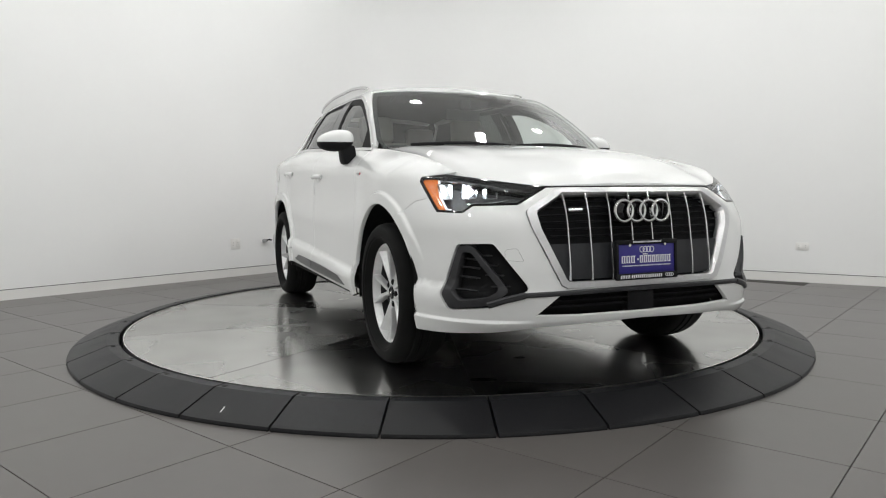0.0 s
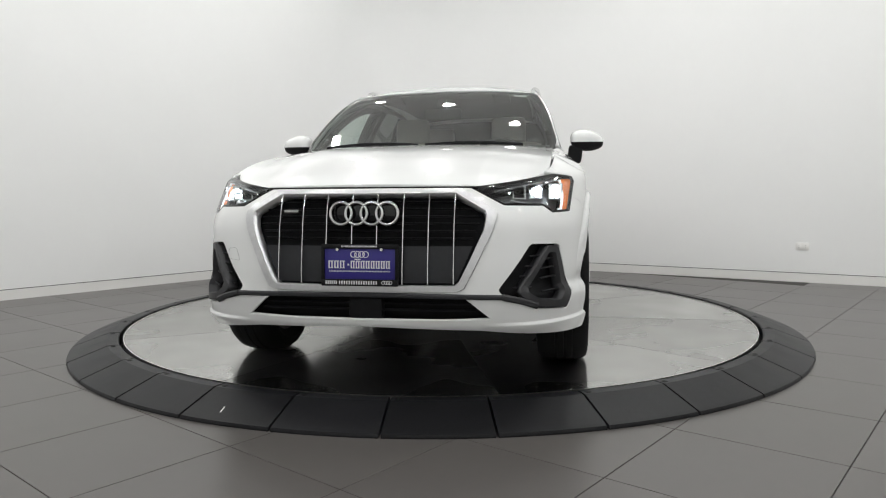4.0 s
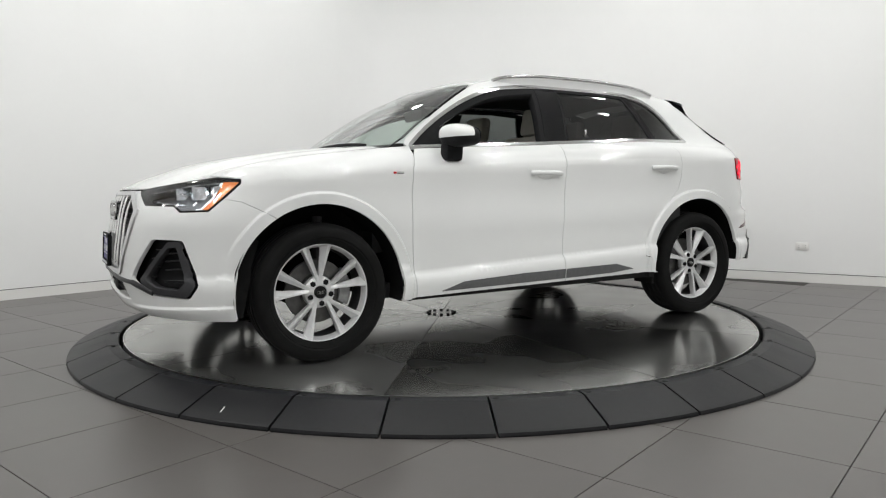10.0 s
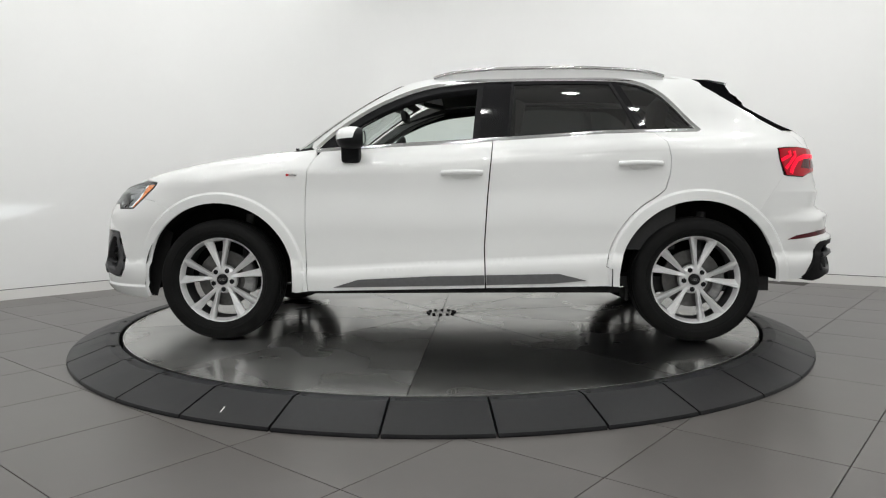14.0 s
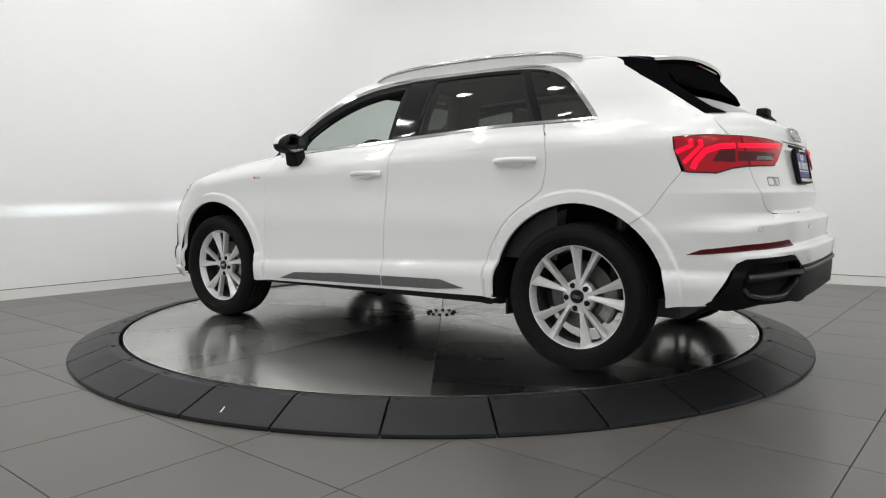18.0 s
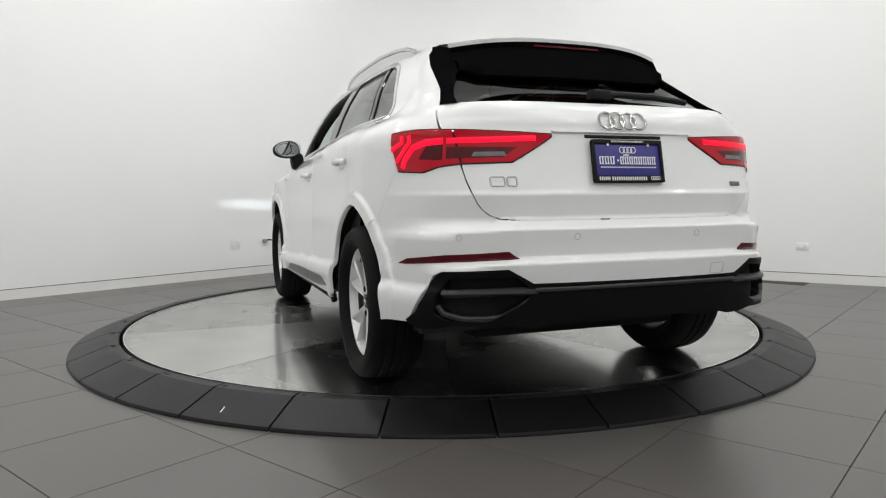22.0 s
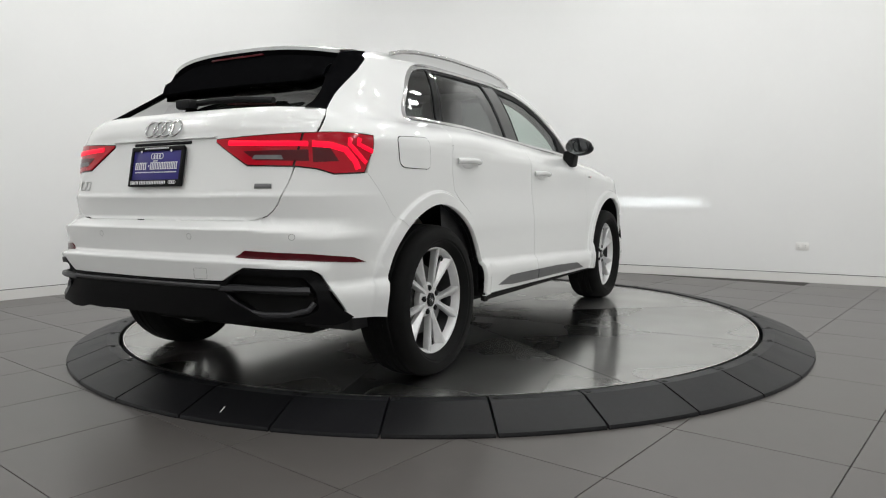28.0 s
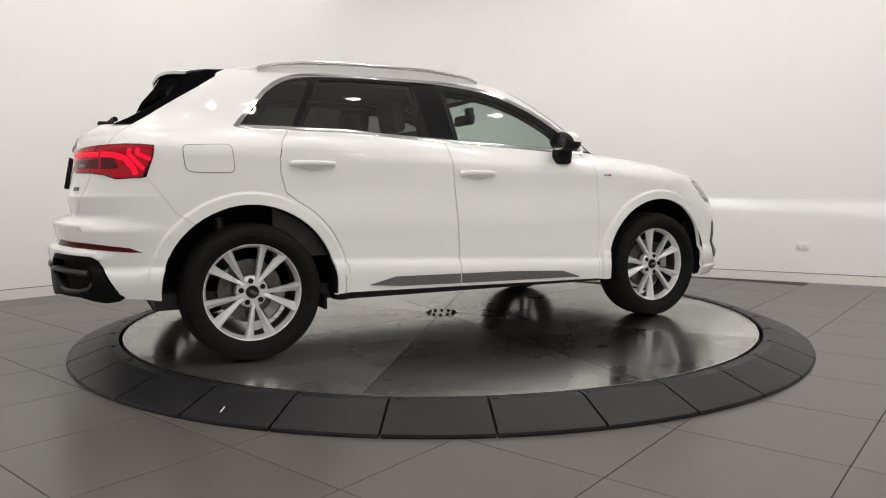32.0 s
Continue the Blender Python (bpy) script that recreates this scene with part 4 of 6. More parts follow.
M["red_glow"] = material("red_glow", (0.35, 0.003, 0.010), 0.3, emit=(1.0, 0.004, 0.035), strength=1.15, spec=0.15)
M["amber"] = material("amber_reflector", (0.80, 0.20, 0.025), 0.22, coat=1.0, noise_scale=90, amount=0.12, emit=(1.0, 0.25, 0.03), strength=0.12)
M["beam"] = material("lamp_beam", (1, 1, 1), 0.3, emit=(0.88, 0.96, 1.0), strength=300000.0)
M["glow"] = material("lamp_glow_soft", (1, 1, 1), 0.3, emit=(0.90, 0.97, 1.0), strength=24.0)
M["drl"] = material("daylight_strip", (0.9, 0.92, 0.95), 0.25, emit=(0.95, 0.98, 1.0), strength=0.55)
M["lamp_dark"] = material("lamp_housing", (0.15, 0.155, 0.16), 0.30, 0.4, noise_scale=30, amount=0.2)
M["lamp_silver"] = material("lamp_silver", (0.55, 0.56, 0.57), 0.2, 0.9, noise_scale=40, amount=0.1)
M["blue"] = material("plate_blue", (0.028, 0.022, 0.19), 0.35, noise_scale=20, amount=0.05)
M["white_print"] = material("white_print", (0.78, 0.78, 0.80), 0.5, noise_scale=40, amount=0.04)
M["grille_dark"] = material("grille_black", (0.004, 0.004, 0.005), 0.5, spec=0.15, noise_scale=40, amount=0.2)
M["grille_grey"] = material("grille_grey", (0.013, 0.014, 0.017), 0.4, noise_scale=40, amount=0.15)
M["frame_silver"] = material("grille_frame_silver", (0.62, 0.62, 0.63), 0.30, 0.8, noise_scale=60, amount=0.05)
M["bumper_grey"] = material("bumper_trim_grey", (0.034, 0.034, 0.037), 0.40, 0.25, noise_scale=40, amount=0.12)
M["mirror_glass"] = material("mirror_glass", (0.42, 0.44, 0.45), 0.01, 1.0)
M["red_badge"] = material("red_badge", (0.5, 0.02, 0.03), 0.3)

w0 = wheel()
w0.parent = car
for k, (x, sgn) in enumerate(((ARCH_F, 1), (-1.307, 1), (ARCH_F, -1), (-1.307, -1))):
    m = pose(x, sgn * 0.774, 0.336, 0, 0, 0 if sgn > 0 else 180) @ pose(0, 0, 0, 0, (5.5, -11, 20, -28)[k], 0)
    if k:
        copy_thing(w0, m)
    else:
        w0.matrix_basis = m

# ---- wheel housings, floor pan and inner shell ----
for hx in (HUB_X, -HUB_X):
    for sgn in (1, -1):
        bm = lathe([(0.434, 0.0), (0.437, 0.30), (0.30, 0.34), (0.0, 0.345)], 30, "y", radians(-10 if hx > 0 else -6), radians(191 if hx > 0 else 181))
        bmesh.ops.transform(bm, matrix=Matrix.Translation((ARCH_F if hx > 0 else ARCH_B, sgn * (0.872 if hx > 0 else 0.862), HUB_Z)) @ Matrix.Diagonal((1, -sgn, 1, 1)), verts=bm.verts)
        part("wheel_liner", bm, M["liner"], car)
        # strut and arm seen through the arch
        bm = tube([(hx - 0.05, sgn * 0.60, 0.36), (hx - 0.08, sgn * 0.56, 0.70)], 0.028, 10)
        part("strut", bm, M["grey"], car)
bm = bmesh.new()
box(bm, -0.87, -0.78, 0.252, 0.87, 0.78, 0.31, 0.02)
box(bm, 0.85, -0.50, 0.275, 2.08, 0.50, 0.33, 0.02)
box(bm, -1.75, -0.50, 0.22, -0.85, 0.50, 0.30, 0.03)
box(bm, -2.12, -0.55, 0.365, -1.74, 0.55, 0.40, 0.015)
part("floor_pan", bm, M["under"], car)
bm = tube([(0.6, -0.15, 0.235), (-0.9, -0.15, 0.235), (-1.5, -0.3, 0.30)], 0.03)
part("exhaust", bm, M["grey"], car)
bm = tube([(-1.75, -0.45, 0.40), (-1.75, 0.45, 0.40)], 0.09, 14)
part("silencer", bm, M["grey"], car)
for hx in (HUB_X, -HUB_X):
    part("axle", tube([(hx, -0.70, 0.33), (hx, -0.3, 0.24), (hx, 0.3, 0.24), (hx, 0.70, 0.33)], 0.035), M["under"], car)
    for sgn in (1, -1) if hx < 0 else ():
        bm = bmesh.new()
        box(bm, -0.008, -0.08, -0.035, 0.008, 0.08, 0.04, 0.003, pose(-0.935, sgn * 0.765, 0.255))
        part("mud_flap", bm, M["under"], car)
# sills
for nm, poly, mat, kw in (("sill_cover", [(0.90, 0.285), (0.885, 0.258), (-0.88, 0.268), (-0.90, 0.315)], M["under"], dict(lift=-0.012)),):
    both(nm, poly, flank, mat, car, "black lower sill", h=0.05, gap=0.0, **kw)
cutx = -0.157
front_strip = [(0.69, 0.299), (0.55, 0.345), (0.15, 0.364), (cutx + 0.003, 0.370), (cutx + 0.003, 0.311), (0.2, 0.305)]
rear_strip = [(cutx - 0.003, 0.370), (-0.56, 0.377), (-0.71, 0.338), (-0.53, 0.320), (cutx - 0.003, 0.311)]
both("skirt_insert", front_strip, flank, M["grey"], car, "grey side skirt insert", lift=0.006, depth=0.012, h=0.04)
both("skirt_insert", rear_strip, flank, M["grey"], car, "grey side skirt insert", lift=0.006, depth=0.012, h=0.04)
# dark shell behind the gaps
both("inner_skin", [(0.82, 1.04), (0.87, 0.9), (0.88, 0.3), (-0.85, 0.32), (-0.86, 0.45), (-0.95, 0.68), (-1.1, 0.79), (-1.2, 0.84), (-1.2, 1.13), (-0.2, 1.09)], flank, M["under"], car, lift=-0.028, h=0.12, edge=False)
panel("inner_front", sym([(0.0, 0.835), (fs(2.06, 0.48), 0.80), (fs(1.85, 0.78), 0.70), (nf(1.64, 0.6), 0.6), (nf(1.75, 0.30), 0.30), (0.0, 0.27)]), nose, M["under"], car, lift=-0.085, h=0.1, edge=False)
panel("inner_rear", sym([(0.0, 1.15), (rs(-1.85, 0.62), 1.13), (nr(-1.75, 1.0), 1.0), (nr(-1.72, 0.8), 0.78), (rs(-1.9, 0.74), 0.5), (rs(-1.95, 0.70), 0.35), (0.0, 0.30)]), tail, M["under"], car, lift=-0.06, h=0.1, edge=False)
both("bonnet_gutter", [(0.86, 0.64), (0.86, 0.75), (1.7, 0.75), (1.9, 0.70), (2.1, 0.45), (2.12, 0.30), (2.02, 0.30), (1.8, 0.60)], bonnet_at, M["under"], car, lift=-0.034, h=0.03, edge=False)

# ---- side windows and trim ----
DLO_in = shrink(DLO, 0.016)
both("window_trim", shrink(DLO, -0.003), flank, M["chrome"], car, "bright trim round the side windows", holes=[DLO_in], lift=0.003, depth=0.012, gap=0.0, h=0.05)


def between(x0a, x0b, x1a, x1b, pad=0.0):
    """The window opening between two slanted lines (top x, bottom x)."""
    out = []
    for x, z in dense(DLO_in, 0.03):
        out.append((x, z))
    lo = 1.10
    hi = 1.47
    def edge_x(a, b, z):
        return a + (b - a) * (hi - z) / (hi - lo)
    clip = []
    for keep_left, (a, b) in ((True, (x0a, x0b)), (False, (x1a, x1b))):
        res = []
        for i in range(len(out)):
            p, q = out[i - 1], out[i]
            fp, fq = p[0] - edge_x(a, b, p[1]), q[0] - edge_x(a, b, q[1])
            if not keep_left:
                fp, fq = -fp, -fq
            ip, iq = fp <= 0, fq <= 0
            if ip != iq:
                t = fp / (fp - fq)
                res.append((p[0] + (q[0] - p[0]) * t, p[1] + (q[1] - p[1]) * t))
            if iq:
                res.append(q)
        out = res
    return out


front_win = between(0.9, 0.9, -0.155, -0.115)
b_post = between(-0.155, -0.115, -0.315, -0.275)
rear_win = between(-0.315, -0.275, -0.872, -1.06)
q_post = between(-0.872, -1.06, -0.912, -1.10)
q_win = between(-0.912, -1.10, -2.0, -2.0)
both("pillar_cover", b_post, flank, M["gloss_black"], car, "gloss black centre pillar cover", h=0.06, gap=0.001, lift=-0.004)
both("pillar_cover", q_post, flank, M["gloss_black"], car, "gloss black window divider", h=0.06, gap=0.001, lift=-0.004)
both("rear_side_window", rear_win, flank, M["glass_dark"], car, "dark privacy glass", h=0.08, lift=-0.010, edge=False, gap=0.0)
both("quarter_window", q_win, flank, M["glass_dark"], car, "dark privacy glass", h=0.08, lift=-0.010, edge=False, gap=0.0)
panel("front_side_window", front_win, flank, M["glass_clear"], car, "clear glass", h=0.08, lift=-0.012, edge=False, gap=0.0, mirror=True)
# black frame inside the front door's opening; the left pane is wound down
fw_in = [(x, z - 0.027 * (1 - float(step(z - float(belt(x)), 0.05, 0.12)))) for x, z in shrink(front_win, 0.034)]
both("window_frame", front_win, flank, M["black"], car, "black rubber window frame", holes=[fw_in], lift=-0.008, depth=0.05, gap=0.0, h=0.06)
rw_in = [(x, z - 0.008 * (1 - float(step(z - float(belt(x)), 0.03, 0.08)))) for x, z in shrink(rear_win, 0.016)]
both("window_frame", rear_win, flank, M["black"], car, "black rubber window frame", holes=[rw_in], lift=-0.006, depth=0.02, gap=0.0, h=0.06)
# mirror sail in the front corner
both("mirror_sail", [(0.76, 1.075), (0.60, 1.08), (0.60, 1.20), (0.66, 1.175)], flank, M["black"], car, lift=-0.002, h=0.08)

# ---- cabin ----
both("headliner_side", [(0.55, 1.33), (0.15, 1.475), (-0.6, 1.49), (-1.2, 1.45), (-1.3, 1.38), (-1.25, 1.42), (-0.6, 1.46), (0.15, 1.44)], flank, M["headliner"], car, lift=-0.05, h=0.1, edge=False)
panel("headliner", [(0.15, 0.53), (-1.35, 0.5), (-1.35, -0.5), (0.15, -0.53)], roof_at, M["headliner"], car, lift=-0.045, h=0.12, edge=False)
both("pillar_inner", [(0.80, 1.09), (0.745, 1.09), (0.36, 1.33), (0.12, 1.42), (0.16, 1.455), (0.42, 1.38), (0.62, 1.26)], flank, M["pillar_trim"], car, "grey inner windscreen pillar", lift=-0.035, h=0.06, edge=False)
both("pillar_inner", [(-0.15, 1.45), (-0.12, 0.9), (-0.32, 0.9), (-0.34, 1.45)], flank, M["cabin"], car, lift=-0.05, h=0.1, edge=False)
both("door_card", [(0.80, 1.055), (0.80, 0.5), (-1.2, 0.5), (-1.2, 1.14), (-0.3, 1.10)], flank, M["cabin"], car, lift=-0.07, h=0.15, edge=False)
both("cabin_quarter", [(-1.10, 1.16), (-1.30, 1.16), (-1.60, 1.16), (-1.55, 1.30), (-1.3, 1.45), (-1.0, 1.46), (-1.15, 1.38), (-1.36, 1.18)], flank, M["cabin"], car, lift=-0.04, h=0.1, edge=False)
bm = bmesh.new()
box(bm, -1.75, -0.72, 0.26, 0.95, 0.72, 0.34)
box(bm, -1.75, -0.50, 0.34, -1.15, 0.50, 0.90)
part("cabin_floor", bm, M["cabin"], car)
# dashboard
bm = bmesh.new()
prof = [(1.02, 1.045), (0.85, 1.088), (0.62, 1.092), (0.52, 1.05), (0.50, 0.93), (0.56, 0.80), (0.60, 0.55), (1.0, 0.5)]
rows = [[bm.verts.new((x, y, z)) for x, z in prof] for y in (-0.70, 0.70)]
for i in range(len(prof)):
    bm.faces.new((rows[0][i], rows[0][(i + 1) % len(prof)], rows[1][(i + 1) % len(prof)], rows[1][i]))
bm.faces.new(rows[0])
bm.faces.new(rows[1][::-1])
part("dashboard", bm, M["cabin"], car, "black dashboard")
bm = bmesh.new()
ring_verts(bm, 0.185, 0.016, pose(0.42, 0.36, 0.985, 0, 68, 0), 40, 10)
cyl(bm, 0.06, 0.04, pose(0.43, 0.36, 0.985, 0, 68, 0), 20)
box(bm, -0.02, -0.17, -0.015, 0.02, 0.17, 0.015, 0.006, pose(0.43, 0.36, 0.985, 0, 68, 0))
part("steering_wheel", bm, M["cabin"], car)
bm = bmesh.new()
box(bm, -0.02, -0.12, -0.035, 0.02, 0.12, 0.035, 0.012, pose(0.37, 0.0, 1.325, 0, 10, 0))
box(bm, -0.02, -0.03, 0.0, 0.03, 0.03, 0.06, 0.01, pose(0.41, 0.0, 1.355, 0, -10, 0))
part("rear_view_mirror", bm, M["cabin"], car)
for sy in (0.0,):
    for sgn in (-1, 1):
        bm = bmesh.new()
        box(bm, -0.055, -0.012, -0.075, 0.055, 0.012, 0.075, 0.004, pose(0.2, sgn * 0.36, 1.44, 78, 0, 90))
        part("sun_visor", bm, M["headliner"], car)


def seat(x, y, wide):
    s = bmesh.new()
    box(s, x - 0.22, y - wide, 0.50, x + 0.30, y + wide, 0.68, 0.05)
    box(s, -0.065, -wide, 0.0, 0.065, wide, 0.60, 0.05, pose(x - 0.24, y, 0.60, 0, -14, 0))
    ob = part("seat", s, M["seat"], car, "beige leather seat")
    n = 1 if wide < 0.4 else 2
    for k in range(n):
        yy = y if n == 1 else y + (k - 0.5) * wide
        h = bmesh.new()
        box(h, -0.045, -0.125, 0.0, 0.045, 0.125, 0.19, 0.035, pose(x - 0.41, yy, 1.185, 0, -10, 0))
        part("headrest", h, M["seat"], ob)
        for sg in (-1, 1):
            part("headrest_post", tube([(x - 0.40, yy + sg * 0.05, 1.14), (x - 0.41, yy + sg * 0.05, 1.20)], 0.007, 8), M["chrome"], ob)
    return ob


for yy in (0.36, -0.36):
    seat(0.08, yy, 0.25)
seat(-0.78, 0.0, 0.62)
both("seat_belt", [(-0.20, 1.42), (-0.185, 1.42), (-0.165, 1.10), (-0.18, 1.10)], flank, M["pillar_trim"], car, lift=-0.06, h=0.08, edge=False)

# ---- door handles, wing mirrors, rails ----
for x0, x1, z in ((0.08, -0.14, 0.930), (-0.885, -1.11, 0.972)):
    for sgn in (1, -1):
        xm = (x0 + x1) / 2
        y = float(flank(xm, z)[1])
        pts = []
        for i in range(13):
            t = i / 12
            x = x0 + (x1 - x0) * t
            pts.append((x, sgn * (float(flank(x, z)[1]) + 0.006 + 0.022 * math.sin(math.pi * min(1, max(0, t))) ** 0.35), z + 0.004 * math.sin(math.pi * t)))
        h = part("door_handle", tube(pts, 0.0125, 12, 1.15), M["paint"], car, "white pull handle", smooth=60)
        bowl = bmesh.new()
        bmesh.ops.create_uvsphere(bowl, u_segments=24, v_segments=12, radius=1, matrix=Matrix.Translation((xm, sgn * (y + 0.0006), z - 0.010)) @ Matrix.Diagonal((0.062, 0.004, 0.026, 1)))
        part("handle_bowl", bowl, M["paint"], h)


def door_mirror(sgn):
    bm = bmesh.new()
    bmesh.ops.create_icosphere(bm, subdivisions=4, radius=1)
    def shape(c, cut_low):
        x, y, z = c
        p = 2.6
        r = (abs(x) ** p + abs(y) ** p + abs(z) ** p) ** (1 / p)
        x, y, z = x / r, y / r, z / r
        taper = 1 - 0.22 * max(0, y)
        return Vector((0.572 + 0.083 * x + (0.02 * (y < 0) * -y) - 0.018 * y, sgn * (0.905 + 0.098 * y), 1.125 + 0.062 * z * taper - 0.008 * y))
    for v in bm.verts:
        v.co = shape(v.co, False)
    low = bm.copy()
    bmesh.ops.bisect_plane(bm, geom=bm.verts[:] + bm.edges[:] + bm.faces[:], plane_co=(0.57, 0, 1.118), plane_no=(0.05, 0, 1), clear_inner=True)
    bmesh.ops.bisect_plane(bm, geom=bm.verts[:] + bm.edges[:] + bm.faces[:], plane_co=(0.548, 0, 1.12), plane_no=(1, 0, 0.25), clear_inner=True)
    cap = part("mirror_cap", bm, M["paint"], car, "white wing mirror cap", smooth=60)
    bmesh.ops.transform(low, matrix=Matrix.Translation((0.57, sgn * 0.905, 1.125)) @ Matrix.Diagonal((0.985, 0.985, 0.985, 1)) @ Matrix.Translation((-0.57, -sgn * 0.905, -1.125)), verts=low.verts)
    bmesh.ops.bisect_plane(low, geom=low.verts[:] + low.edges[:] + low.faces[:], plane_co=(0.497, 0, 1.12), plane_no=(1, 0, 0), clear_inner=True)
    part("mirror_housing", low, M["black"], cap, "black mirror housing", smooth=60)
    g = bmesh.new()
    bmesh.ops.create_circle(g, cap_ends=True, segments=32, radius=1, matrix=Matrix.Translation((0.500, sgn * 0.912, 1.123)) @ Matrix.Rotation(radians(90), 4, "Y") @ Matrix.Diagonal((0.050, 0.082, 1, 1)))
    part("mirror_pane", g, M["mirror_glass"], cap, "mirror glass", smooth=0)
    foot = bmesh.new()
    box(foot, 0.535, sgn * 0.80, 0.99, 0.64, sgn * 0.885, 1.10, 0.018)
    for v in foot.verts:
        k = (1.10 - v.co.z) / 0.11
        v.co.y -= sgn * 0.015 * k
        v.co.x += 0.012 * (1 - k) * 0
    part("mirror_foot", foot, M["black"], cap, "black mirror foot", smooth=40)


for sgn in (1, -1):
    door_mirror(sgn)
    rail = [(0.14, 0.560, 1.492), (0.08, 0.566, 1.512), (0.0, 0.572, 1.524), (-0.25, 0.578, 1.540), (-0.6, 0.578, 1.541), (-0.9, 0.572, 1.530), (-1.1, 0.560, 1.510), (-1.19, 0.552, 1.487)]
    xs = curve([(p[0], p[1]) for p in rail])
    zs = curve([(p[0], p[2]) for p in rail])
    pts = [(x, sgn * float(xs(x)), float(zs(x)) - 0.002) for x in np.linspace(0.14, -1.19, 30)]
    part("roof_rail", tube(pts, 0.012, 10, 0.9), M["chrome"], car, "satin silver roof rail", smooth=60)
    web = bmesh.new()
    lo = [web.verts.new((x, y, z - 0.012)) for x, y, z in pts]
    hi = [web.verts.new((x, y * 0.985, z - 0.06)) for x, y, z in pts]
    for i in range(len(pts) - 1):
        web.faces.new((lo[i], lo[i + 1], hi[i + 1], hi[i]))
    part("rail_base", web, M["paint"], car)

# ---- windscreen edge, wipers, cowl ----
panel("screen_border", ws, screen_at, M["black"], car, "black screen border", holes=[shrink(ws, 0.022)], lift=-0.003, gap=0.0, h=0.06, edge=False)
bm = bmesh.new()
rows = []
for y in np.linspace(-0.70, 0.70, 15):
    x = 1.01 - 0.16 * abs(y / 0.7) ** 2.2
    rows.append([bm.verts.new((x + 0.10, y, 1.045)), bm.verts.new((x + 0.03, y, 1.055)), bm.verts.new((x - 0.01, y, 1.072))])
for a, b in zip(rows, rows[1:]):
    for i in range(2):
        bm.faces.new((a[i], a[i + 1], b[i + 1], b[i]))
part("cowl", bm, M["black"], car, "black wiper cowl")
for y0, y1 in ((0.55, 0.02), (-0.02, -0.58)):
    pts = []
    for i in range(10):
        y = y0 + (y1 - y0) * i / 9
        z = 1.085 + 0.012 * math.sin(math.pi * i / 9)
        p = screen_at(y, z)
        pts.append((p[0] + 0.012, y, z))
    part("wiper", tube(pts, 0.009, 6), M["black"], car, "black windscreen wiper")

panel("screen_sticker", [(0.455, 1.437), (0.535, 1.431), (0.538, 1.417), (0.457, 1.422)], screen_at, M["white_print"], car, "white sticker on the windscreen", lift=-0.004, gap=0.0, h=0.05, edge=False)

# ---- grille ----
GR_in = sym([(0.0, 0.817)] + on_nose((0.362, 0.817), (0.479, 0.748), (0.484, 0.735), (0.474, 0.676), (0.380, 0.474), (0.366, 0.461)) + [(0.0, 0.458)])
panel("grille_frame", GR, nose, M["frame_silver"], car, "silver grille surround", holes=[GR_in], lift=0.008, depth=0.05, gap=0.002, h=0.03)
panel("grille_back", shrink(GR_in, -0.004), nose, M["grille_dark"], car, "black grille opening", lift=-0.050, gap=0.0, h=0.06, edge=False)
low_panel = sym([(0.0, 0.618)] + on_nose((0.440, 0.618), (0.378, 0.478), (0.364, 0.466)) + [(0.0, 0.462)])
panel("grille_panel", low_panel, nose, M["grille_grey"], car, "dark grey lower grille panel", lift=-0.020, depth=0.02, gap=0.003, h=0.04)


def dense_line(pts, h):
    out = []
    for a, b in zip(pts, pts[1:]):
        a, b = np.array(a, float), np.array(b, float)
        k = max(1, int(math.ceil(np.linalg.norm(b - a) / h)))
        out += [tuple(a + (b - a) * j / k) for j in range(k)]
    return out + [tuple(pts[-1])]


def nose_strip(name, pts, width, thick, lift, mat, parent, label=""):
    """A flat bar along chart points on the nose."""
    bm = bmesh.new()
    a = np.array(dense_line(pts, 0.02), float)
    p, n = surf_normals(nose, a[:, 0], a[:, 1])
    rows = []
    for i in range(len(a)):
        d = p[min(i + 1, len(a) - 1)] - p[max(i - 1, 0)]
        d /= np.linalg.norm(d)
        sdir = np.cross(d, n[i])
        c = p[i] + n[i] * lift
        rows.append([bm.verts.new(c + sdir * width * u + n[i] * thick * v) for u, v in ((-0.5, 0), (-0.5, 0.6), (-0.25, 1), (0.25, 1), (0.5, 0.6), (0.5, 0))])
    for q, r in zip(rows, rows[1:]):
        for i in range(6):
            bm.faces.new((q[i], q[(i + 1) % 6], r[(i + 1) % 6], r[i]))
    bm.faces.new(rows[0])
    bm.faces.new(rows[-1][::-1])
    return part(name, bm, mat, parent, label)


def wide_at(z):
    return float(np.interp(z, [0.464, 0.715, 0.748, 0.818], [0.362, 0.478, 0.480, 0.362])) - 0.012


for z in (0.646, 0.676, 0.706, 0.736, 0.766, 0.796):
    wd = wide_at(z)
    nose_strip("grille_slat", on_nose(*[(y, z) for y in np.linspace(-wd, wd, 15)]), 0.007, 0.012, -0.034, M["grille_dark"], car)
for y, z0, z1 in [(k * y, a, b) for k in (1, -1) for y, a, b in ((0.361, 0.466, 0.815), (0.260, 0.464, 0.818), (0.158, 0.462, 0.818), (0.0515, 0.62, 0.818))]:
    zz = np.linspace(z0, z1, 14)
    pts = on_nose(*[(y, float(z)) for z in zz])
    bar = nose_strip("grille_bar", pts, 0.0068, 0.009, -0.008, M["bright"], car, "chrome upright grille bar")


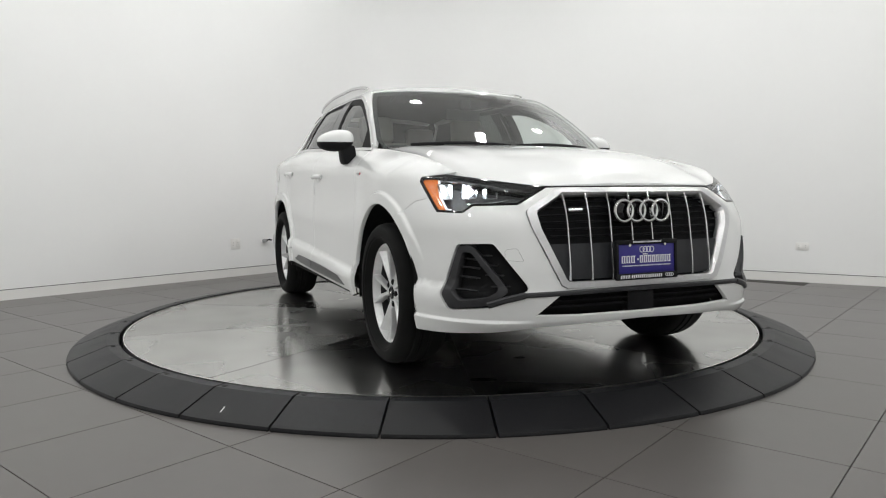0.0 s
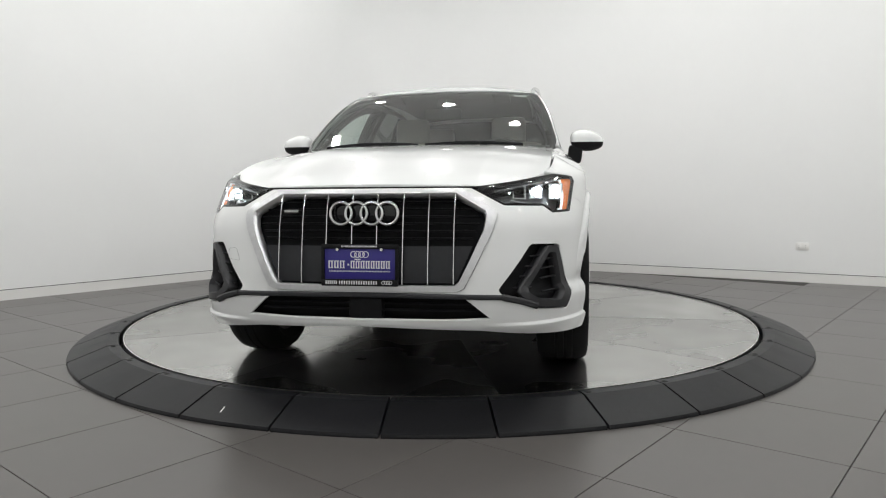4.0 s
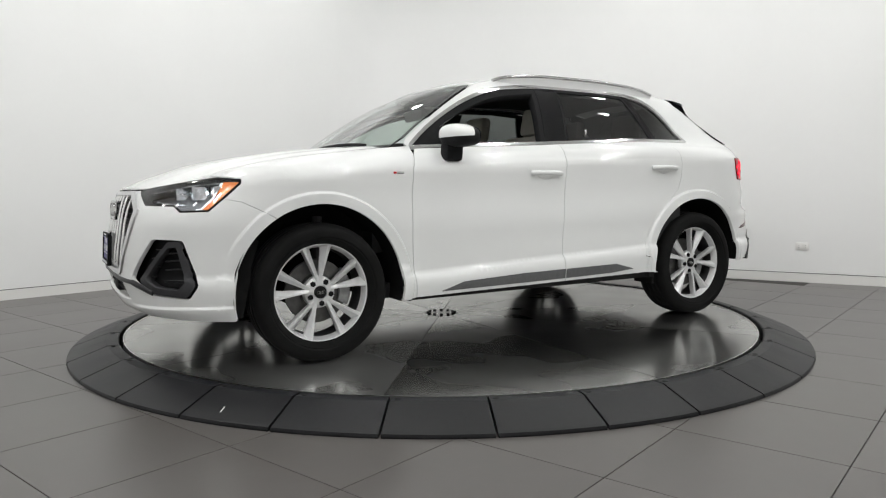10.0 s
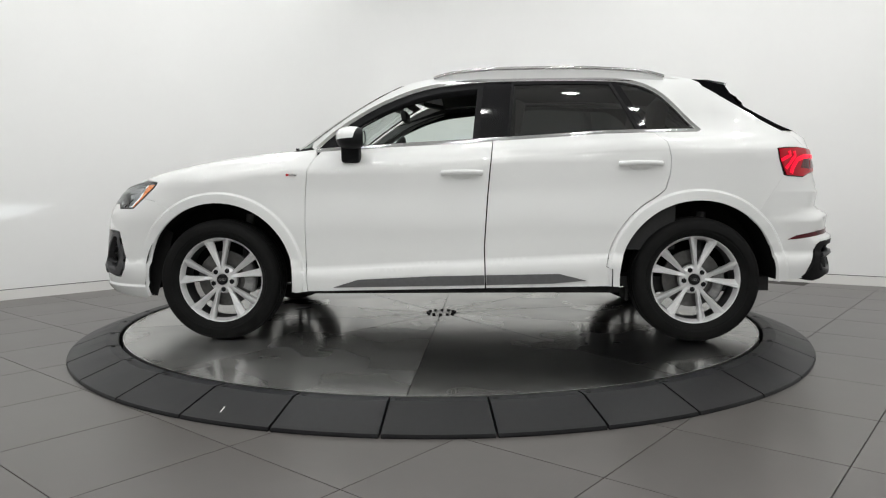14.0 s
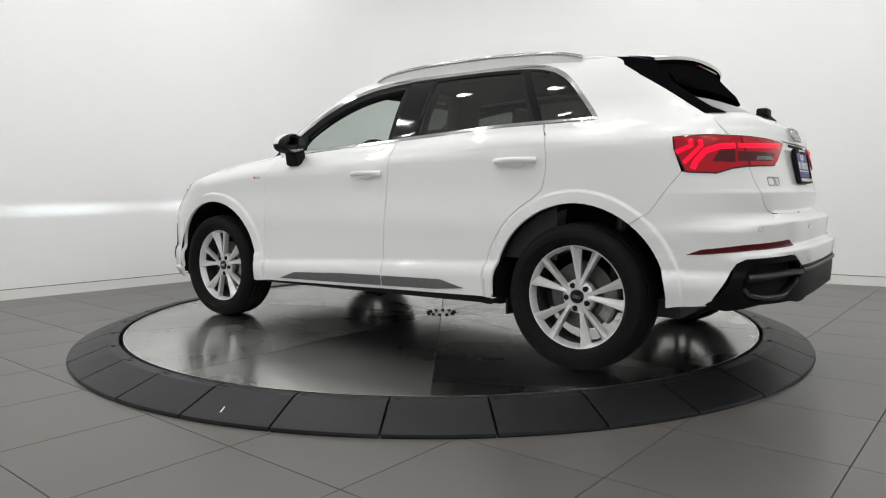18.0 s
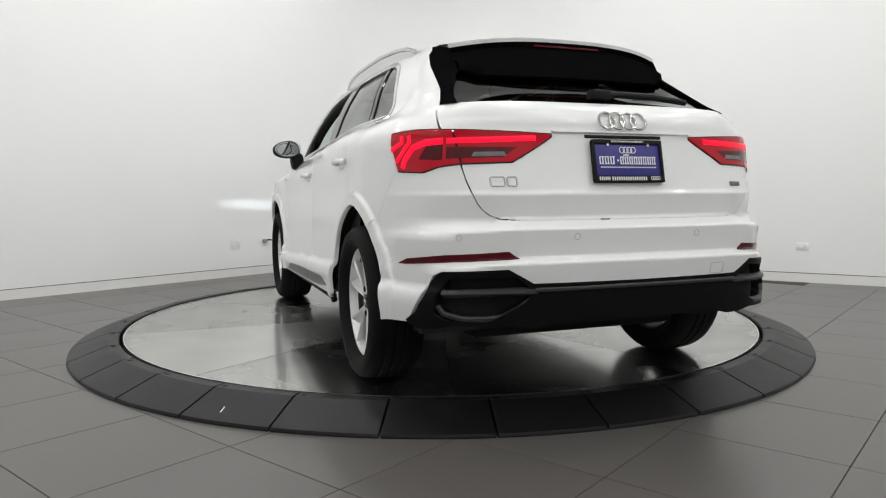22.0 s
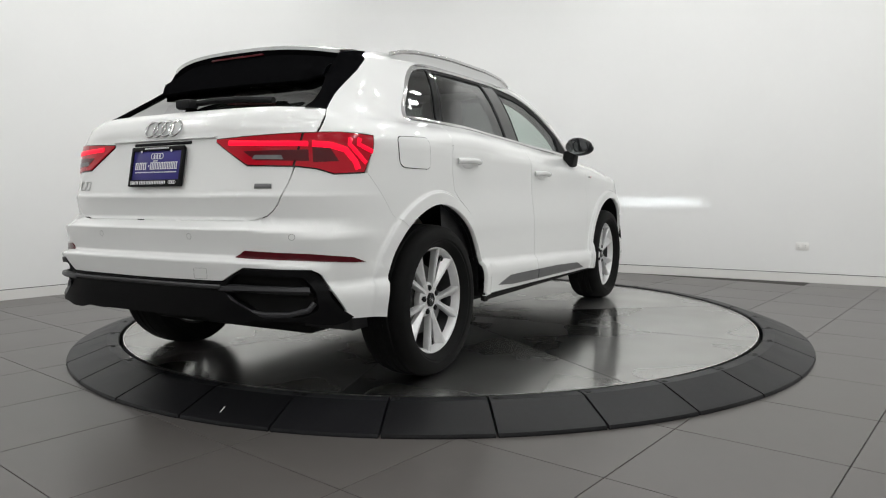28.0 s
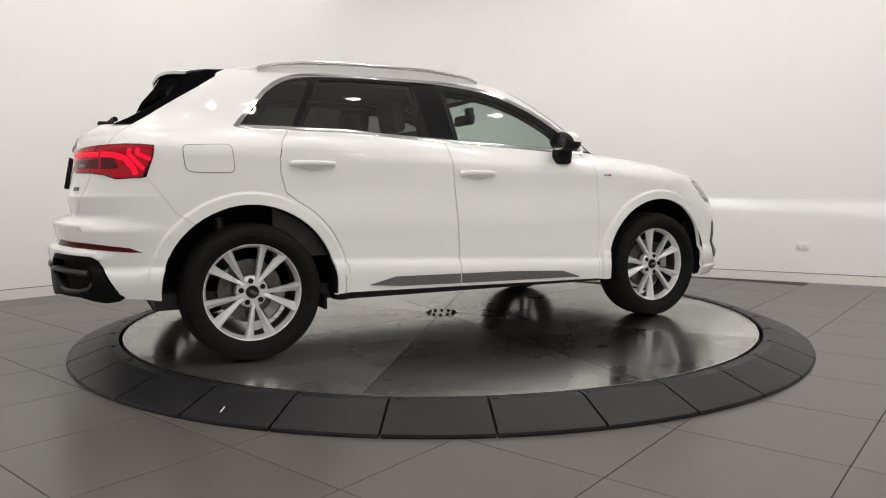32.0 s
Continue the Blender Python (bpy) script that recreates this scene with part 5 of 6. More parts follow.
def rings(y0, z0, x, size, sgn, lean, name="emblem"):
    """Four linked rings, as plain shapes."""
    emb = None
    R = size * 0.155
    for k in range(4):
        bm = bmesh.new()
        ring_verts(bm, R, size * 0.024, Matrix.Translation((x, y0 + (k - 1.5) * size * 0.222, z0)) @ Matrix.Rotation(radians(90 + lean), 4, "Y"), 40, 10)
        ob = part("emblem_ring" if emb else name, bm, M["chrome"], emb or car, "" if emb else "four chrome rings", smooth=70)
        emb = emb or ob
    return emb


xn = float(nose(np.array([0.0]), np.array([0.74]))[0][0])
rings(0.0, 0.742, xn + 0.012, 0.285, 1, -4)
bm = bmesh.new()
box(bm, xn - 0.03, -0.135, 0.692, xn - 0.002, 0.135, 0.792, 0.02)
part("emblem_plate", bm, M["gloss_black"], car, "black backing of the emblem")


def bars(parent, m, rows, mat, name="print_bar"):
    """Print that cannot be lettered: upright bars and rules on a flat face (x across, z up, y towards the viewer)."""
    for x0, z0, w, h, n, fill in rows:
        bm = bmesh.new()
        stepx = w / n
        for k in range(n):
            xa = -(x0 + stepx * k) - stepx * fill
            box(bm, xa, 0.0, z0, xa + stepx * fill, 0.0012, z0 + h, 0.0, m)
        part(name, bm, mat, parent)


def plate(m):
    pl = part("licence_frame", frame_bm(m), M["black"], car, "black dealer plate frame")
    bm = bmesh.new()
    box(bm, -0.146, 0.0, -0.058, 0.146, 0.006, 0.064, 0.004, m)
    ins = part("plate_insert", bm, M["blue"], pl, "deep blue dealer plate")
    up = m @ Matrix.Translation((0, 0.0062, 0))
    bars(pl, up, [(-0.128, -0.012, 0.072, 0.027, 6, 0.42), (-0.036, -0.012, 0.164, 0.027, 16, 0.42), (-0.128, 0.0125, 0.072, 0.0035, 3, 0.85), (-0.036, 0.0125, 0.164, 0.0035, 8, 0.85), (-0.128, -0.014, 0.072, 0.003, 3, 0.8), (-0.036, -0.014, 0.164, 0.003, 8, 0.8), (-0.049, -0.003, 0.007, 0.007, 1, 0.9)], M["white_print"], "print_bar")
    bars(pl, up, [(-0.124, -0.028, 0.25, 0.005, 40, 0.5), (-0.020, 0.019, 0.026, 0.005, 4, 0.7)], M["white_print"], "print_rule")
    for k in range(4):
        r = bmesh.new()
        ring_verts(r, 0.0115, 0.0016, up @ Matrix.Translation(((k - 1.5) * 0.0165, 0.001, 0.041)) @ Matrix.Rotation(radians(90), 4, "X"), 20, 6)
        part("print_ring", r, M["white_print"], pl)
    fr = m @ Matrix.Translation((0, 0.0122, 0))
    bars(pl, fr, [(-0.138, -0.077, 0.050, 0.014, 6, 0.5), (-0.083, -0.077, 0.160, 0.014, 16, 0.5), (-0.072, 0.0695, 0.145, 0.0065, 30, 0.5)], M["white_print"], "frame_print")
    for k in range(4):
        r = bmesh.new()
        ring_verts(r, 0.0065, 0.001, fr @ Matrix.Translation((-0.098 - k * 0.0095, 0.001, -0.069)) @ Matrix.Rotation(radians(90), 4, "X"), 16, 6)
        part("print_ring", r, M["white_print"], pl)
    for sx in (-0.09, 0.09):
        b = bmesh.new()
        cyl(b, 0.006, 0.006, m @ Matrix.Translation((sx, 0.011, 0.060)) @ Matrix.Rotation(radians(90), 4, "X"), 12)
        part("plate_screw", b, M["chrome"], pl)


def frame_bm(m):
    bm = bmesh.new()
    box(bm, -0.157, -0.008, -0.084, 0.157, 0.004, 0.080, 0.008, m)
    for x0, z0, x1, z1 in ((-0.157, 0.063, 0.157, 0.081), (-0.157, -0.084, 0.157, -0.057), (-0.157, -0.060, -0.144, 0.066), (0.144, -0.060, 0.157, 0.066)):
        box(bm, x0, 0.002, z0, x1, 0.012, z1, 0.003, m)
    return bm


xp = float(nose(np.array([0.0]), np.array([0.54]))[0][0])
plate(Matrix.Translation((xp + 0.018, -0.008, 0.541)) @ Matrix.Rotation(radians(-90), 4, "Z") @ Matrix.Rotation(radians(3), 4, "X"))
nose_strip("badge", [(fs(2.19, -0.345), 0.752), (fs(2.19, -0.28), 0.752)], 0.014, 0.008, -0.010, M["chrome"], car, "small chrome script badge")

# strip laid on the skin, dark to draw the shaded gap above the grille
nose_strip("bonnet_seal", [(fs(2.13, y), 0.8435) for y in np.linspace(-0.44, 0.44, 23)], 0.008, 0.004, 0.0, M["under"], car, "dark strip painted for the shaded gap under the bonnet edge")

# ---- lower intake and corner intakes ----
panel("intake_back", shrink(LOW, -0.006), nose, M["under"], car, lift=-0.06, gap=0.0, h=0.06, edge=False)
for z in (0.352, 0.378):
    nose_strip("intake_slat", [(fs(2.2, y), z) for y in np.linspace(-0.44, 0.44, 15)], 0.008, 0.02, -0.04, M["black"], car)
nose_strip("lip_trim", [(fs(2.2, y), 0.420 - 0.006 * (abs(y) / 0.5) ** 2) for y in np.linspace(-0.56, 0.56, 21)], 0.020, 0.010, -0.002, M["bumper_grey"], car, "dark grey trim under the grille")
mid_bm = bmesh.new()
box(mid_bm, 2.14, -0.07, 0.320, 2.188, 0.07, 0.405, 0.01)
part("radar_cover", mid_bm, M["black"], car, "black radar cover")
for flipit in (False, True):
    F = flip if flipit else (lambda q: q)
    panel("intake_pocket", F(shrink(fog_out, -0.004)), nose, M["black"], car, "black corner intake", lift=-0.055, gap=0.0, h=0.04, edge=False)
    ring_o = rounded(on_nose((0.759, 0.607), (0.722, 0.609), (0.611, 0.436), (0.618, 0.418), (0.682, 0.369), (0.793, 0.349), (0.814, 0.405)), 0.012)
    ring_i = rounded(on_nose((0.748, 0.580), (0.724, 0.580), (0.645, 0.444), (0.650, 0.429), (0.692, 0.400), (0.772, 0.386), (0.788, 0.42)), 0.010)
    panel("intake_frame", F(ring_o), nose, M["bumper_grey"], car, "dark grey corner intake frame", holes=[F(ring_i)], lift=0.004, depth=0.05, gap=0.001, h=0.03)
    sg = -1 if flipit else 1
    for k, z in enumerate((0.44, 0.48, 0.52, 0.555)):
        nose_strip("intake_slat", [(sg * fs(1.985, 0.78), z), (sg * fs(2.02, 0.72), z), (sg * fs(2.06, 0.68), z - 0.004)], 0.006, 0.012, -0.03, M["bumper_grey"], car)
    for k in range(4):
        z = 0.45 + 0.04 * k
        y_in = 0.56 + 0.035 * k
        nose_strip("intake_slat", [(sg * fs(2.12, y_in + 0.0), z), (sg * fs(2.08, y_in + 0.07), z)], 0.005, 0.010, -0.03, M["bumper_grey"], car)
    nose_strip("lip_trim", [(sg * fs(2.2, 0.55), 0.413), (sg * fs(2.14, 0.60), 0.395), (sg * fs(2.10, 0.655), 0.372)], 0.026, 0.012, -0.002, M["bumper_grey"], car, "dark grey trim under the grille")

# ---- headlamps ----
lf_in = shrink(lamp_f, 0.009)
for flipit in (False, True):
    F = flip if flipit else (lambda q: q)
    sg = -1 if flipit else 1
    hl = panel("headlamp", F(shrink(lamp_f, -0.004)), nose, M["lamp_dark"], car, "lit LED headlamp with dark housing", lift=-0.07, gap=0.0, h=0.05, edge=False)
    panel("headlamp_rim", F(shrink(lamp_f, 0.001)), nose, M["gloss_black"], hl, "black lamp edge", holes=[F(lf_in)], lift=0.0, depth=0.07, gap=0.0, h=0.03)
    lens = panel("headlamp_lens", F(lf_in), nose, M["glass_lens"], hl, "clear lamp cover", lift=-0.001, gap=0.0, h=0.05, edge=False)
    lens.visible_shadow = False
    amb = [(nf(1.722, 0.888) - 0.002, 0.886), (nf(1.728, 0.868) - 0.002, 0.866), (nf(1.80, 0.803) - 0.002, 0.803), (nf(1.858, 0.755) - 0.004, 0.754), (nf(1.858, 0.755) - 0.03, 0.757), (nf(1.80, 0.81) - 0.030, 0.81), (nf(1.735, 0.885) - 0.055, 0.886)]
    panel("amber_marker", F(amb), nose, M["amber"], hl, "amber corner marker", lift=-0.012, gap=0.0, depth=0.02, h=0.03)
    nose_strip("daylight_strip", [(sg * (nf(1.735, 0.885) - 0.064), 0.884), (sg * (nf(1.80, 0.81) - 0.040), 0.812), (sg * (nf(1.855, 0.76) - 0.040), 0.758), (sg * fs(1.915, 0.735), 0.756)], 0.009, 0.008, -0.02, M["drl"], hl, "white light guide")
    nose_strip("upper_strip", [(sg * fs(1.80, 0.73), 0.888), (sg * fs(1.9, 0.65), 0.880), (sg * fs(2.0, 0.56), 0.856), (sg * fs(2.06, 0.48), 0.840)], 0.008, 0.008, -0.025, M["lamp_silver"], hl)
    nose_strip("lower_strip", [(sg * fs(1.955, 0.685), 0.783), (sg * fs(2.0, 0.61), 0.786), (sg * fs(2.045, 0.535), 0.80)], 0.006, 0.008, -0.03, M["lamp_silver"], hl)
    # projector modules: hooded boxes with a bright lens
    for j, (yy, xx, zz, lit) in enumerate(((0.745, 1.825, 0.825, True), (0.665, 1.905, 0.826, True), (0.60, 1.965, 0.822, False))):
        hw = 0.026 - 0.002 * j
        bm = bmesh.new()
        x0, x1 = xx - 0.06, xx + 0.004
        y0, y1 = yy - hw, yy + hw
        hh = 0.030 - 0.003 * j
        ym = Matrix.Diagonal((1, sg, 1, 1))
        th = 0.004
        box(bm, x0, y0 - th, zz + hh, x1, y1 + th, zz + hh + th, 0, ym)
        box(bm, x0, y0 - th, zz - hh - th, x1, y1 + th, zz - hh, 0, ym)
        box(bm, x0, y0 - th, zz - hh, x1, y0, zz + hh, 0, ym)
        box(bm, x0, y1, zz - hh, x1, y1 + th, zz + hh, 0, ym)
        mod = part("lamp_module", bm, M["lamp_silver"], hl)
        bm = bmesh.new()
        bmesh.ops.create_uvsphere(bm, u_segments=20, v_segments=12, radius=1, matrix=ym @ Matrix.Translation((x0 + 0.004, yy, zz)) @ Matrix.Diagonal((0.016, hw * 0.97, hh * 0.95, 1)))
        part("lamp_bulb", bm, M["glow"] if lit else M["lamp_silver"], hl)
        if j == 1:
            # flat bright strip behind a slit: throws the low beam
            e = bmesh.new()
            ex = xx - 0.008
            dip = Matrix.Translation((ex, yy, zz)) @ Matrix.Rotation(radians(4.0), 4, "Y")
            vs = [e.verts.new(ym @ dip @ Vector(q)) for q in ((0, -0.006, -0.0007), (0, 0.006, -0.0007), (0, 0.006, 0.0007), (0, -0.006, 0.0007))]
            e.faces.new(vs)
            part("beam_strip", e, M["beam"], hl, "glowing low beam strip", smooth=0)
            c = bmesh.new()
            for q in ((-0.001, -0.015, 0.0013, 0.048, 0.015, 0.0024), (-0.001, -0.015, -0.0022, 0.048, 0.015, -0.0011), (-0.001, -0.015, -0.0011, 0.048, -0.013, 0.0013), (-0.001, 0.013, -0.0011, 0.048, 0.015, 0.0013)):
                box(c, *q, 0, ym @ dip)
            part("beam_shutter", c, M["hole"], hl)
    # dim turn lamp near the grille
    bm = bmesh.new()
    bmesh.ops.create_uvsphere(bm, u_segments=14, v_segments=8, radius=0.014, matrix=Matrix.Translation((2.0, sg * 0.50, 0.825)))
    part("turn_lamp", bm, M["amber"], hl)

# ---- tail lamps ----
lamp_r = on_tail((0.666, 1.050), (0.761, 1.055)) + [(nr(-1.740, 1.047), 1.047), (nr(-1.747, 1.0), 1.0), (nr(-1.79, 0.905), 0.905)] + on_tail((0.757, 0.898), (0.712, 0.918), (0.648, 0.927))
lamp_g = on_tail((0.660, 1.050), (0.642, 0.927), (0.473, 0.932), (0.312, 1.026), (0.312, 1.034))


def tail_strip(name, pts, width, thick, lift, mat, parent, label=""):
    bm = bmesh.new()
    a = np.array(dense_line(pts, 0.02), float)
    p, n = surf_normals(tail, a[:, 0], a[:, 1])
    rows = []
    for i in range(len(a)):
        d = p[min(i + 1, len(a) - 1)] - p[max(i - 1, 0)]
        d /= np.linalg.norm(d)
        sdir = np.cross(d, n[i])
        c = p[i] + n[i] * lift
        rows.append([bm.verts.new(c + sdir * width * u + n[i] * thick * v) for u, v in ((-0.5, 0), (-0.5, 0.6), (-0.25, 1), (0.25, 1), (0.5, 0.6), (0.5, 0))])
    for q, r in zip(rows, rows[1:]):
        for i in range(6):
            bm.faces.new((q[i], q[(i + 1) % 6], r[(i + 1) % 6], r[i]))
    bm.faces.new(rows[0])
    bm.faces.new(rows[-1][::-1])
    return part(name, bm, mat, parent, label)


for flipit in (False, True):
    F = flip if flipit else (lambda q: q)
    sg = -1 if flipit else 1
    for nm, poly in (("tail_lamp", lamp_r), ("tailgate_lamp", lamp_g)):
        tl = panel(nm, F(poly), tail, M["red_lens"], car, "lit red tail lamp", lift=0.007, depth=0.02, gap=0.001, h=0.025)
        panel("lamp_edge", F(shrink(poly, -0.004)), tail, M["gloss_black"], tl, "black lamp edge", lift=0.002, depth=0.01, gap=0.0, h=0.03)
        if nm == "tail_lamp":
            tail_strip("glow_bar", [(sg * rs(-1.95, 0.664), 1.010), (sg * rs(-1.90, 0.71), 1.006), (sg * rs(-1.86, 0.75), 0.99), (sg * rs(-1.83, 0.775), 0.945), (sg * rs(-1.82, 0.78), 0.915)], 0.024, 0.003, 0.0075, M["red_glow"], tl, "glowing red light bar")
            for dx, low in ((0.040, 0.940), (0.074, 0.985)):
                tail_strip("glow_bar", [(sg * (rs(-1.86, 0.74) + dx - 0.014), 1.034), (sg * (rs(-1.86, 0.74) + dx - 0.020), 1.012), (sg * (rs(-1.82, 0.775) + dx * 0.85), low)], 0.017, 0.003, 0.0075, M["red_glow"], tl, "glowing red light bar")
            panel("dark_field", F([(rs(-1.95, 0.664), 1.005), (rs(-1.90, 0.705), 0.995), (rs(-1.88, 0.73), 0.945), (rs(-1.95, 0.664), 0.94)]), tail, M["dark_red"], tl, lift=0.0085, gap=0.0, depth=0.003, h=0.03)
        else:
            tail_strip("glow_bar", [(sg * rs(-1.955, 0.649), 1.010), (sg * rs(-2.04, 0.52), 1.012), (sg * rs(-2.09, 0.38), 1.018)], 0.020, 0.003, 0.0075, M["red_glow"], tl, "glowing red light bar")
            panel("dark_field", F([(rs(-1.955, 0.649), 0.988), (rs(-2.07, 0.44), 0.984), (rs(-2.07, 0.50), 0.948), (rs(-1.955, 0.649), 0.944)]), tail, M["dark_red"], tl, lift=0.0085, gap=0.0, depth=0.003, h=0.03)
            panel("reverse_lamp", F([(rs(-2.02, 0.58), 0.967), (rs(-2.05, 0.48), 0.968), (rs(-2.06, 0.475), 0.953), (rs(-2.02, 0.59), 0.951)]), tail, M["lamp_dark"], tl, "clear reversing lamp", lift=0.0095, gap=0.0, depth=0.003, h=0.03)

# ---- tailgate furniture ----
xr_ = float(tail(np.array([0.0]), np.array([0.938]))[0][0])
plate(Matrix.Translation((xr_ - 0.014, 0.0, 0.938)) @ Matrix.Rotation(radians(90), 4, "Z") @ Matrix.Rotation(radians(11), 4, "X"))
rings(0.0, 1.092, float(tail(np.array([0.0]), np.array([1.092]))[0][0]) - 0.006, 0.215, -1, 24)
# black strip colours in the shade of the recess below the brow
tail_strip("gate_handle", [(rs(-2.09, y), 1.030) for y in np.linspace(-0.17, 0.17, 9)], 0.012, 0.008, -0.002, M["black"], car, "black strip painted for the shaded recess over the plate")
tail_strip("gate_brow", [(rs(-2.09, y), 1.046) for y in np.linspace(-0.31, 0.31, 13)], 0.010, 0.012, -0.002, M["paint"], car)
for ya, yb in ((0.556, 0.506), (0.496, 0.462)):
    tail_strip("badge", on_tail((ya, 0.874), (ya, 0.850), (ya - 0.005, 0.845), (yb + 0.005, 0.845), (yb, 0.850), (yb, 0.874), (yb + 0.005, 0.879), (ya - 0.005, 0.879), (ya, 0.874)), 0.006, 0.004, 0.0, M["silver"], car, "chrome model badge")
tail_strip("badge", [(rs(-2.07, -0.49), 0.852), (rs(-2.07, -0.57), 0.852)], 0.018, 0.004, 0.0, M["grey"], car, "small dark script badge")
for y in (0.65, 0.235, -0.235, -0.65):
    s = rs(-2.12 if abs(y) < 0.5 else -2.06, y)
    p, n = surf_normals(tail, np.array([s]), np.array([0.662]))
    m = Matrix.Translation(p[0]) @ Vector(n[0]).to_track_quat("Z", "Y").to_matrix().to_4x4()
    bm = bmesh.new()
    ring_verts(bm, 0.0115, 0.0009, m, 24, 6)
    part("parking_sensor", bm, M["pillar_trim"], car)
refl = [(nr(-1.805, 0.556), 0.555), (nr(-1.86, 0.576), 0.577)] + on_tail((0.72, 0.598), (0.520, 0.613), (0.486, 0.586), (0.70, 0.573)) + [(nr(-1.86, 0.556), 0.556)]
for flipit in (False, True):
    panel("bumper_reflector", flip(refl) if flipit else refl, tail, M["dark_red"], car, "dark red bumper reflector", lift=0.004, depth=0.012, gap=0.0, h=0.03)

def cover_line(name, poly, surf):
    panel(name, poly, surf, M["pillar_trim"], car, lift=0.0008, depth=0.002, gap=0.0, h=0.03, holes=[shrink(poly, 0.0013)])


cover_line("tow_cover", rounded([(rs(-2.2, -0.30), 0.545), (rs(-2.2, -0.365), 0.547), (rs(-2.2, -0.365), 0.505), (rs(-2.2, -0.30), 0.503)], 0.008), tail)
cover_line("tow_cover", rounded([(fs(2.15, -0.52), 0.545), (fs(2.13, -0.60), 0.552), (fs(2.13, -0.60), 0.595), (fs(2.15, -0.555), 0.60)], 0.012), nose)

# ---- diffuser ----
dif = sym([(0.0, 0.4935)] + on_tail((0.445, 0.497), (0.535, 0.549), (0.720, 0.540), (0.742, 0.530), (0.760, 0.500), (0.788, 0.430), (0.806, 0.385), (0.818, 0.366), (0.826, 0.350), (0.812, 0.330), (0.785, 0.322), (0.750, 0.330), (0.700, 0.347), (0.55, 0.352), (0.48, 0.340), (0.408, 0.340), (0.36, 0.352)) + [(0.0, 0.352)])
pocket = rounded(on_tail((0.505, 0.527), (0.712, 0.513), (0.752, 0.455), (0.758, 0.385), (0.725, 0.364), (0.600, 0.366), (0.475, 0.435), (0.45, 0.47)), 0.016)
panel("diffuser", dif, tail, M["diffuser_black"], car, "black rear diffuser", holes=[pocket, flip(pocket)], lift=0.003, depth=0.05, gap=0.002, h=0.035)
for flipit in (False, True):
    F = flip if flipit else (lambda q: q)
    sg = -1 if flipit else 1
    panel("diffuser_pocket", F(shrink(pocket, -0.004)), tail, M["under"], car, lift=-0.045, gap=0.0, h=0.04, edge=False)
    tail_strip("diffuser_blade", on_tail(*[(sg * y, z) for y, z in ((0.43, 0.472), (0.527, 0.474), (0.64, 0.470), (0.735, 0.463))]), 0.028, 0.030, -0.022, M["bumper_grey"], car, "black diffuser blade")
    tail_strip("diffuser_blade", on_tail(*[(sg * y, z) for y, z in ((0.45, 0.446), (0.50, 0.408), (0.55, 0.382), (0.60, 0.374), (0.68, 0.372), (0.735, 0.386), (0.752, 0.414))]), 0.020, 0.016, -0.014, M["bumper_grey"], car, "dark grey blade along the diffuser pocket")
tail_strip("diffuser_lip", [(rs(-2.2, y), 0.478) for y in np.linspace(-0.43, 0.43, 15)], 0.016, 0.012, 0.0, M["bumper_grey"], car, "dark grey diffuser lip")

# ---- spoiler, rear wiper, aerial ----
bm = bmesh.new()
rows = []
for y in np.linspace(-0.52, 0.52, 25):
    e = abs(y) / 0.52
    xa = -1.36 + 0.03 * e ** 2
    xb = -1.645 + 0.10 * e ** 3
    za = float(roof_at(-1.40, y * 0.93)[2]) + 0.001
    zb = 1.480 - 0.033 * e ** 2.5
    zm = za + (zb - za) * 0.55 + 0.008
    xm = xa + (xb - xa) * 0.55
    rows.append([bm.verts.new(q) for q in ((xa, y, za - 0.001), (xm, y, zm), (xb + 0.02, y, zb + 0.006), (xb, y, zb), (xb + 0.004, y, zb - 0.014))])
for a, b in zip(rows, rows[1:]):
    for i in range(4):
        bm.faces.new((a[i], a[i + 1], b[i + 1], b[i]))
sp = part("roof_spoiler", bm, M["paint"], car, "white roof spoiler", smooth=50)
bm = bmesh.new()
rows = []
for y in np.linspace(-0.52, 0.52, 33):
    e = abs(y) / 0.52
    xb = -1.642 + 0.10 * e ** 3
    zb = 1.468 - 0.033 * e ** 2.5
    zg = 1.296 + 0.026 * float(step(e, 0.85, 0.96))
    pg = float(rear_glass_at(y * 0.97, zg)[0])
    rows.append([bm.verts.new(q) for q in ((xb + 0.003, y, zb), (xb + 0.014, y, zb - 0.022), (pg + 0.006, y * 0.98, zg + 0.045), (pg - 0.014, y * 0.97, zg + 0.006), (pg - 0.008, y * 0.97, zg), (pg + 0.012, y * 0.97, zg - 0.002))])
for a, b in zip(rows, rows[1:]):
    for i in range(5):
        bm.faces.new((a[i], a[i + 1], b[i + 1], b[i]))
part("spoiler_underside", bm, M["spoiler_black"], sp, "gloss black spoiler underside", smooth=50)
bm = bmesh.new()
box(bm, -1.640, -0.16, 1.443, -1.622, 0.16, 1.453, 0.003)
part("brake_light", bm, M["dark_red"], sp, "unlit red high brake light")
